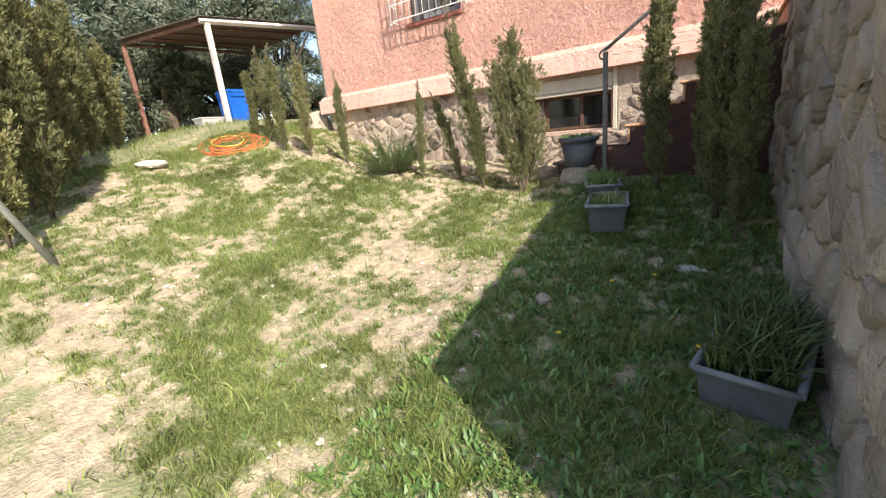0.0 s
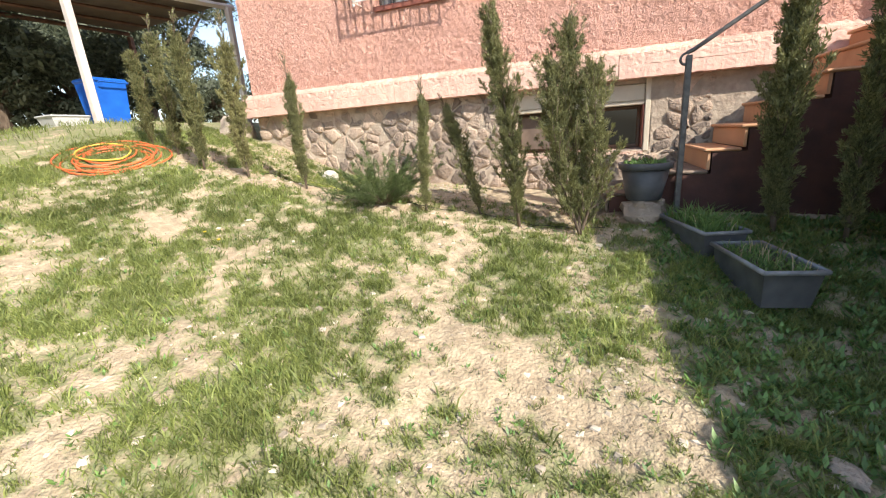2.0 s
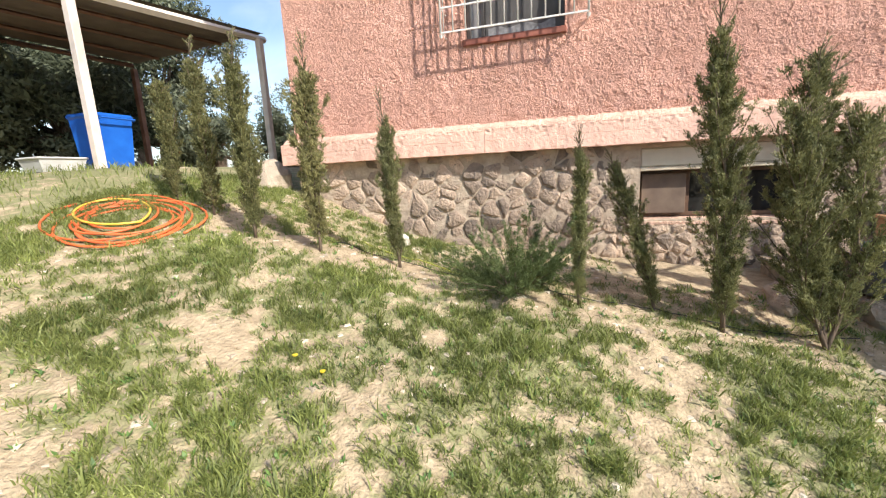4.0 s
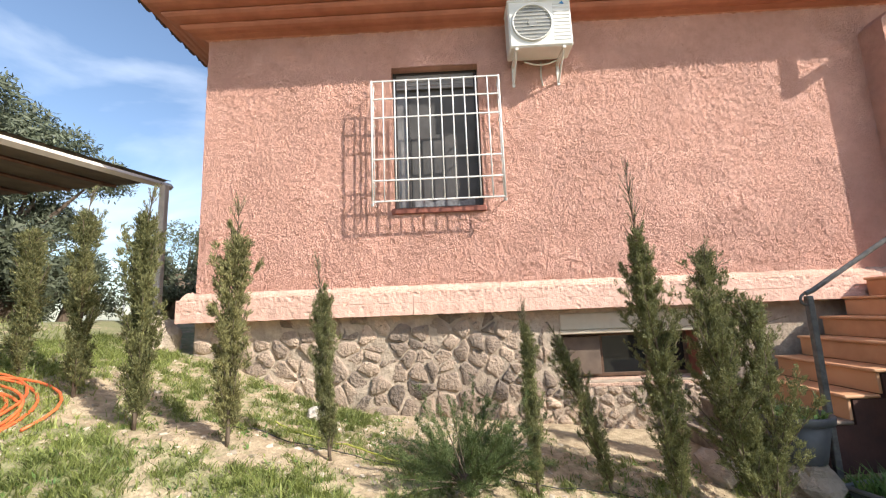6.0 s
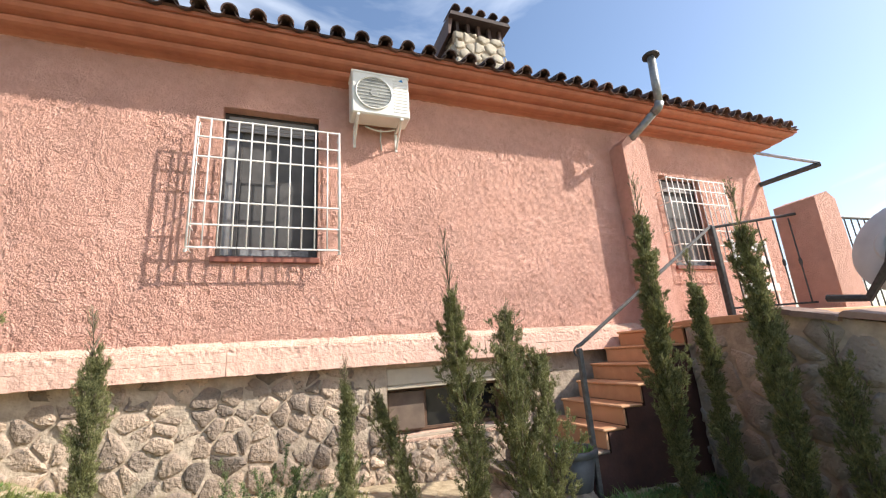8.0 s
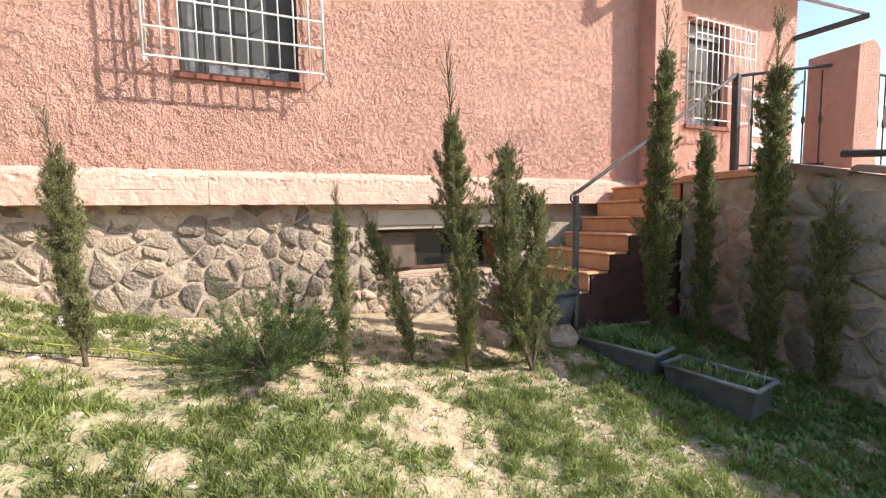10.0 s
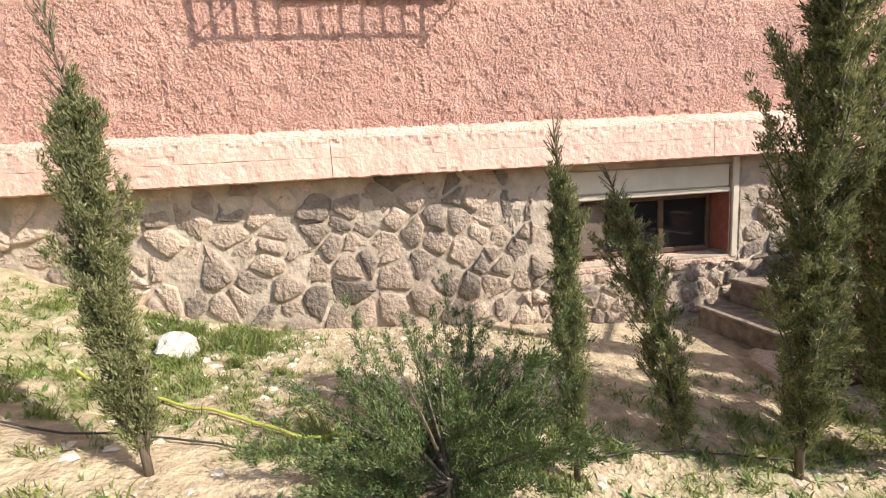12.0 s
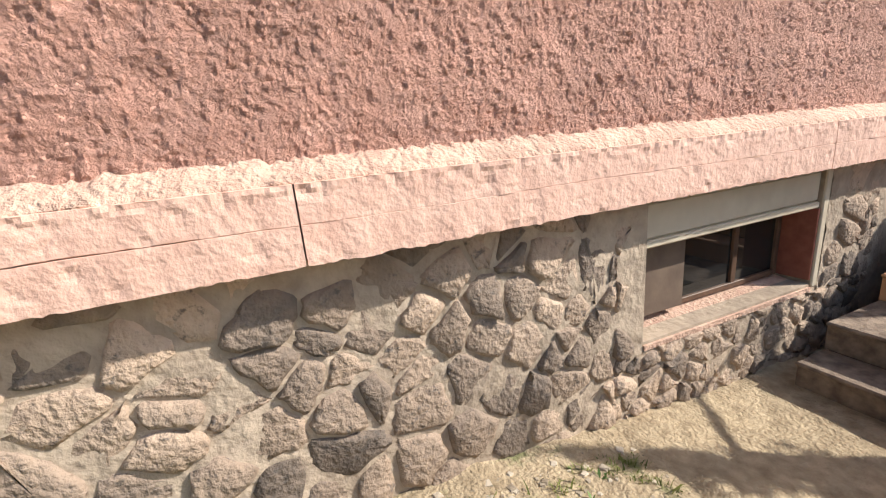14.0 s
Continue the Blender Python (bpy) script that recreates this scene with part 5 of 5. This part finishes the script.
bin_lid = part("lid", Geo().box((bx - 0.3, by - 0.31, bz + 0.8), (bx + 0.3, by + 0.31, bz + 0.88), 0.03), BLUE, wheelie)
part("handle", Geo().tube([(bx + 0.34, by - 0.25, bz + 0.78), (bx + 0.38, by - 0.25, bz + 0.8), (bx + 0.38, by + 0.25, bz + 0.8), (bx + 0.34, by + 0.25, bz + 0.78)], 0.015, 6), BLUE, bin_lid)
for s in (-1, 1):
    part("wheel", Geo().lathe((bx + 0.2, by + s * 0.3, bz + 0.08), [(0.001, -0.03), (0.09, -0.03), (0.1, 0), (0.09, 0.03), (0.001, 0.03)], 18, "y"), BLACK_HOSE, wheelie)
tub = thing("plastic_tub", (-10.0, 5.35, land_z(-10.0, 5.35)), "grey plastic tub beside the bin", "tub")
tx, ty, tz = -10.0, 5.35, land_z(-10.0, 5.35)
part("body", frustum(tx - 0.2, tx + 0.2, ty - 0.35, ty + 0.2, 0.85, tz, tz + 0.16), DISH, tub)
part("rim", Geo().box((tx - 0.22, ty - 0.37, tz + 0.16), (tx + 0.22, ty + 0.22, tz + 0.19), 0.01), DISH, tub)

# hoses
hose = thing("garden_hose", (-7.2, 4.0, land_z(-7.2, 4.0)), "coiled orange garden hose lying on the grass", "hose")
def coil(turns, r0, seed, lift):
    rnd = random.Random(seed)
    pts = []
    for k in range(int(turns * 26)):
        a = k / 26 * math.tau
        r = r0 * (1 + 0.24 * math.sin(a * 0.37 + seed) + 0.12 * math.sin(a * 1.3 + seed))
        x, y = -7.28 + 1.05 * r * math.cos(a) + 0.14 * math.sin(a * 0.21 + seed), 4.12 + r * math.sin(a) + 0.07 * math.sin(a * 0.33)
        pts.append((x, y, land_z(x, y) + lift + 0.02 * (0.5 + 0.5 * math.sin(a * 0.61 + seed))))
    return Geo().tube(pts, 0.0105, 6)
part("orange_coil", coil(7, 0.40, 1, 0.012), ORANGE, hose, smooth=True)
part("yellow_coil", coil(1, 0.38, 4, 0.03), YELLOW, hose, "yellow hose length", True)


def ground_line(name, points, radius, material, label):
    pts = []
    for (ax, ay), (bx2, by2) in zip(points[:-1], points[1:]):
        for k in range(12):
            x, y = ax + (bx2 - ax) * k / 12, ay + (by2 - ay) * k / 12
            y += 0.02 * math.sin(x * 6)
            pts.append((x, y, land_z(x, y) + 0.015 + rough_land(x, y) + radius))
    ob = new(name, mesh_of(name, Geo().tube(pts, radius, 6), material, smooth=True))
    return tagged(ob, label, "hose")


ground_line("drip_line", [(-5.6, 4.75), (-4.6, 4.75), (-3.6, 4.72), (-2.4, 4.7), (-1.5, 4.65)], 0.004, BLACK_HOSE, "black drip irrigation line along the cypress row")
ground_line("garden_hose", [(-5.6, 5.4), (-4.95, 5.07), (-4.4, 4.87), (-4.1, 4.85)], 0.007, LIME, "thin lime-green hose trailing over the ground")
prop = new("metal_pole", mesh_of("metal_pole", Geo().tube([(-5.0, 0.8, land_z(-5, 0.8) - 0.05), (-5.0, 0.1, 2.9)], 0.03, 10), ZINC, smooth=True))
tagged(prop, "leaning galvanised pole at the foot of the hedge", "pole")


# ---- distance ----
def broad_tree(at, height, radius, seed, label, count=26000, low=0.6):
    rng = np.random.default_rng(seed)
    tree = thing("tree", (*at, land_z(*at) - 0.1), label, "tree", "trees behind the garden")
    g = Geo().tube([(0, 0, 0), (0.1, 0.05, height * 0.25), (0, 0.1, height * 0.5)], [0.28, 0.2, 0.12], 9)
    lobes = rng.normal(0, 1, (26, 3))
    lobes = lobes / np.linalg.norm(lobes, axis=1)[:, None] * rng.uniform(0.35, 0.95, 26)[:, None]
    lobes = lobes * np.array([radius, radius, height * 0.36]) + np.array([0, 0, height * low])
    for c in lobes[:12]:
        g.tube([(0, 0.05, height * 0.35), tuple((c + np.array([0, 0, height * 0.3])) / 2), tuple(c)], [0.1, 0.06, 0.02], 6)
    trunk = new("trunk", mesh_of("trunk", g, BARK))
    trunk.parent = tree
    which = rng.integers(0, 26, count)
    size = rng.uniform(0.22, 0.42, 26)[which] * radius
    d = rng.normal(0, 1, (count, 3))
    d = d / np.linalg.norm(d, axis=1)[:, None]
    p = lobes[which] + d * (size * rng.uniform(0.6, 1.0, count))[:, None] * np.array([1, 1, 0.75])
    n2 = rng.normal(0, 1, (count, 3))
    n2 = n2 / np.linalg.norm(n2, axis=1)[:, None]
    c = np.cross(n2, d)
    s = rng.uniform(0.035, 0.085, count)[:, None] * (1.0 + 0.04 * radius * radius)
    v = np.stack([p, p + n2 * s + c * s * 0.4, p + n2 * s * 2, p + n2 * s - c * s * 0.4], 1).reshape(-1, 3)
    crown = new("crown", quick_mesh("crown", v, leaf_faces(len(v)), OLIVE))
    crown.parent = tree


broad_tree((-16.6, 9.6), 7.0, 3.0, 61, "large grey-green tree behind the carport")
broad_tree((-15.5, 5.8), 4.8, 2.5, 62, "dark leafy tree shading the carport")
broad_tree((-16.5, 12.4), 6.6, 2.5, 63, "large grey-green tree behind the carport")
broad_tree((-14.2, 6.2), 3.4, 1.7, 68, "dark shrub behind the carport")
broad_tree((-14.4, 9.0), 3.6, 1.8, 69, "dark shrub behind the carport")
for k, (x, y) in enumerate(((-13.4, 4.2), (-13.6, 6.0), (-13.5, 7.6), (-13.8, 10.2), (-13.0, 2.6), (-14.4, 12.4), (-12.6, 3.4), (-11.6, 12.6))):
    broad_tree((x, y), 2.7, 1.3, 90 + k, "dense dark shrub behind the carport", 9000, 0.4)
broad_tree((-15.2, 18.5), 4.6, 2.0, 64, "round dark green tree beyond the house", 6000)
broad_tree((-15.5, 2.2), 3.8, 2.4, 65, "dark leafy tree behind the hedge", 6000)
broad_tree((-21.0, 15.0), 6.0, 3.2, 66, "distant tree beyond the garden fence", 5000)
broad_tree((-24.0, 7.0), 6.5, 3.4, 67, "distant tree beyond the garden fence", 5000)
fence = thing("wire_fence", (-12.5, 14.0, 2.6), "thin grey wire fence beyond the carport", "fence")
for k in range(7):
    x = -16 + 1.4 * k
    part("post", Geo().tube([(x, 14.5, 2.0), (x, 14.5, 4.0)], 0.03, 6), ZINC, fence)
for z in (2.9, 3.4, 3.95):
    part("wire", Geo().tube([(-16, 14.5, z), (-7.6, 14.5, z)], 0.008, 4), ZINC, fence)

# ---- turf ----
rng = np.random.default_rng(77)
def scatter(count, x0, x1, y0, y1, low, power):
    x, y = rng.uniform(x0, x1, count), rng.uniform(y0, y1, count)
    g2 = np.array([growth(a, b) for a, b in zip(x, y)])
    ok = rng.uniform(0, 1, count) < np.clip((g2 - low) / (1 - low), 0, 1) ** power
    ok &= ~((x > WX - 0.03) & (y > 0.4)) & ~((x > -3.0) & (y > 5.35)) & (y < 6.3)
    x, y, g2 = x[ok], y[ok], g2[ok]
    z = land(x, y) + np.array([rough_land(a, b) for a, b in zip(x, y)]) - 0.004
    return np.stack([x, y, z], 1), g2


def tufts(count, per, x0, x1, y0, y1):
    """Grass in clumps: blades spread from shared roots."""
    roots, lush = scatter(count, x0, x1, y0, y1, 0.3, 1.2)
    k = np.repeat(np.arange(len(roots)), np.maximum(3, (per * (0.35 + lush) * rng.uniform(0.5, 1.4, len(roots))).astype(int)))
    out = rng.normal(0, 0.017, (len(k), 3)) * np.array([1, 1, 0])
    h = (0.014 + 0.046 * lush[k] ** 1.5) * rng.uniform(0.55, 1.35, len(roots))[k] * rng.uniform(0.6, 1.3, len(k))
    return roots[k] + out, h


spots, hts = tufts(62000, 9, -8.0, 0.68, 0.2, 6.28)
tagged(new("grass", blade_mesh("grass", spots, hts, 0.003, GRASS, rng, 1.15)), "patchy tufts of short green grass on the slope", "grass", kind="stuff")
spots, g2 = scatter(26000, -12.0, 0.68, -1.5, 6.28, 0.2, 1.2)
tagged(new("grass", blade_mesh("grass", spots, (0.03 + 0.07 * g2) * rng.uniform(0.5, 1.4, len(spots)), 0.005, GRASS, rng, 0.9)), "thin outlying green grass", "grass", kind="stuff")
spots, g2 = scatter(34000, -8.0, 0.68, 0.2, 6.28, 0.0, 0.5)
tagged(new("dry_grass", blade_mesh("dry_grass", spots, rng.uniform(0.008, 0.03, len(spots)), 0.002, STRAW, rng, 1.6)), "dry straw lying among the grass", "dry grass", kind="stuff")


def rosettes(count, x0, x1, y0, y1, size):
    """Low broad-leaved weeds: rings of small pointed leaves."""
    spots2, _ = scatter(count, x0, x1, y0, y1, 0.1, 0.8)
    vs = []
    for p in spots2:
        n = rng.integers(7, 14)
        a = rng.uniform(0, math.tau, n)
        l = size * rng.uniform(0.4, 1.2, n)
        d = np.stack([np.cos(a), np.sin(a), rng.uniform(0.2, 1.2, n)], 1)
        c = np.stack([-np.sin(a), np.cos(a), np.zeros(n)], 1)
        q = p + d * 0.1 * l[:, None] + rng.normal(0, size * 0.3, (n, 3)) * np.array([1, 1, 0.3])
        vs.append(np.stack([q, q + d * l[:, None] * 0.5 + c * l[:, None] * 0.22, q + d * l[:, None], q + d * l[:, None] * 0.5 - c * l[:, None] * 0.22], 1).reshape(-1, 3))
    v = np.concatenate(vs)
    return quick_mesh("weeds", v, leaf_faces(len(v)), WEED)


tagged(new("weeds", rosettes(4200, -1.2, 0.66, 0.6, 5.0, 0.045)), "broad-leaved green weeds in the shade of the wall", "weeds", kind="stuff")
tagged(new("weeds", rosettes(2600, -6.5, -1.2, 0.6, 6.2, 0.03)), "small broad-leaved weeds among the grass", "weeds", kind="stuff")
verts, faces = [], []
cube = [(-1, -1, -0.6), (1, -1, -0.6), (1, 1, -0.6), (-1, 1, -0.6), (-0.7, -0.6, 0.6), (0.7, -0.7, 0.5), (0.6, 0.7, 0.6), (-0.7, 0.6, 0.5)]
prnd = random.Random(12)
for k in range(7600):
    x, y = (prnd.uniform(-7.5, 0.4), prnd.uniform(0.5, 6.2)) if k < 6200 else (prnd.uniform(-5.8, -3.2), prnd.uniform(5.2, 6.3))
    s = 0.004 + 0.026 * prnd.random() ** 5
    a = prnd.uniform(0, math.tau)
    z = land_z(x, y) + rough_land(x, y)
    k0 = len(verts)
    for p, q, r in cube:
        p, q, r = p * prnd.uniform(0.6, 1.2), q * prnd.uniform(0.6, 1.2), r * prnd.uniform(0.5, 1)
        verts.append((x + s * (p * math.cos(a) - q * math.sin(a)), y + s * (p * math.sin(a) + q * math.cos(a)), z + s * 0.6 * r))
    faces += [tuple(k0 + i for i in f) for f in ((0, 3, 2, 1), (4, 5, 6, 7), (0, 1, 5, 4), (1, 2, 6, 5), (2, 3, 7, 6), (3, 0, 4, 7))]
g = Geo()
g.v, g.f = verts, faces
tagged(new("pebbles", mesh_of("pebbles", g, PEBBLE, mend=False)), "scattered pale pebbles and clods", "pebbles", kind="stuff")
for k, (x, y) in enumerate(((-0.35, 2.6), (-0.1, 2.75), (0.2, 2.0), (-4.9, 3.2), (-4.7, 3.15), (-0.5, 1.9))):
    bloom = thing("dandelion", (x, y, land_z(x, y)), "small yellow dandelion in the grass", "flower", "dandelions")
    z = land_z(x, y)
    part("stalk", Geo().tube([(x, y, z), (x + 0.01, y, z + 0.06)], 0.002, 5), GRASS, bloom)
    part("head", Geo().lathe((x + 0.01, y, z + 0.06), [(0.001, 0.0), (0.012, 0.004), (0.016, 0.012), (0.001, 0.014)], 10), YELLOW_BLOOM, bloom)

# ---- wall stones, piece by piece ----
def clear(cells, hole, pad=0.02):
    return [c for c in cells if not any(hole[0] - pad < u < hole[1] + pad and hole[2] - pad < v < hole[3] + 0.1 for u, v in c[2])]


def bedded(x0, x1, z0, z1, hole):
    """The trowelled mortar face between the stones, rising and sinking round their edges."""
    geo, nx, nz = Geo(), int((x1 - x0) / 0.024), int((z1 - z0) / 0.024)
    for k in range(nz + 1):
        for i in range(nx + 1):
            x, z = x0 + (x1 - x0) * i / nx, z0 + (z1 - z0) * k / nz
            out = 0.004 + 0.012 * noise.noise(Vector((x * 5, z * 7, 2))) + 0.008 * noise.noise(Vector((x * 19, z * 19, 5)))
            geo.v.append((x, STONE_Y - max(0.002, out), z))
    for k in range(nz):
        for i in range(nx):
            x, z = x0 + (x1 - x0) * (i + 0.5) / nx, z0 + (z1 - z0) * (k + 0.5) / nz
            if not (hole[0] - 0.02 < x < hole[1] + 0.07 and hole[2] - 0.06 < z < hole[3] + 0.06):
                m = k * (nx + 1) + i
                geo.f.append((m, m + 1, m + nx + 2, m + nx + 1))
    return geo


part("mortar_face", bedded(-7.0, 0.4, 0.9, 2.375, CELLAR), MORTAR, foundation, "trowelled beige mortar between the stones", True, False)
pick = random.Random(70)
cells = rubble(-7.0, -2.9, 0.95, 2.4, 0.225, 0.145, 0.006, 71, 0.2) + rubble(-2.9, -0.4, 0.95, 1.5, 0.16, 0.12, 0.007, 73, 0.1) + rubble(-2.9, -0.4, 1.5, 2.4, 0.2, 0.14, 0.006, 74, 0.15)
cells = [c for c in clear(cells, CELLAR, 0.03) if c[1] > land_z(c[0], 6.3) - 0.12]
upper = [c for c in cells if c[1] > 2.2 and pick.random() < 0.6]
lower = [c for c in cells if c[1] <= 2.2]
lay_stones(foundation, upper, lambda u, v, o: (u, STONE_Y - o, v), (0.004, 0.018), STONE, 75)
lay_stones(foundation, lower, lambda u, v, o: (u, STONE_Y - o, v), (0.004, 0.034), STONE, 72)
face_cells = [c for c in rubble(wall_y0, wall_y1, 0.1, 2.8, 0.36, 0.23, 0.013, 81) if max(v for _, v in c[2]) < wall_top(c[0]) + 0.02]
lay_stones(retaining, face_cells, lambda u, v, o: (WX + 0.005 - o, u, v), (0.015, 0.055), SANDSTONE, 82)
end_cells = [c for c in rubble(WX + 0.02, WX + 0.42, 0.1, 2.0, 0.3, 0.22, 0.013, 83)]
lay_stones(retaining, end_cells, lambda u, v, o: (u, wall_y0 + 0.025 - o, v), (0.015, 0.05), SANDSTONE, 84)
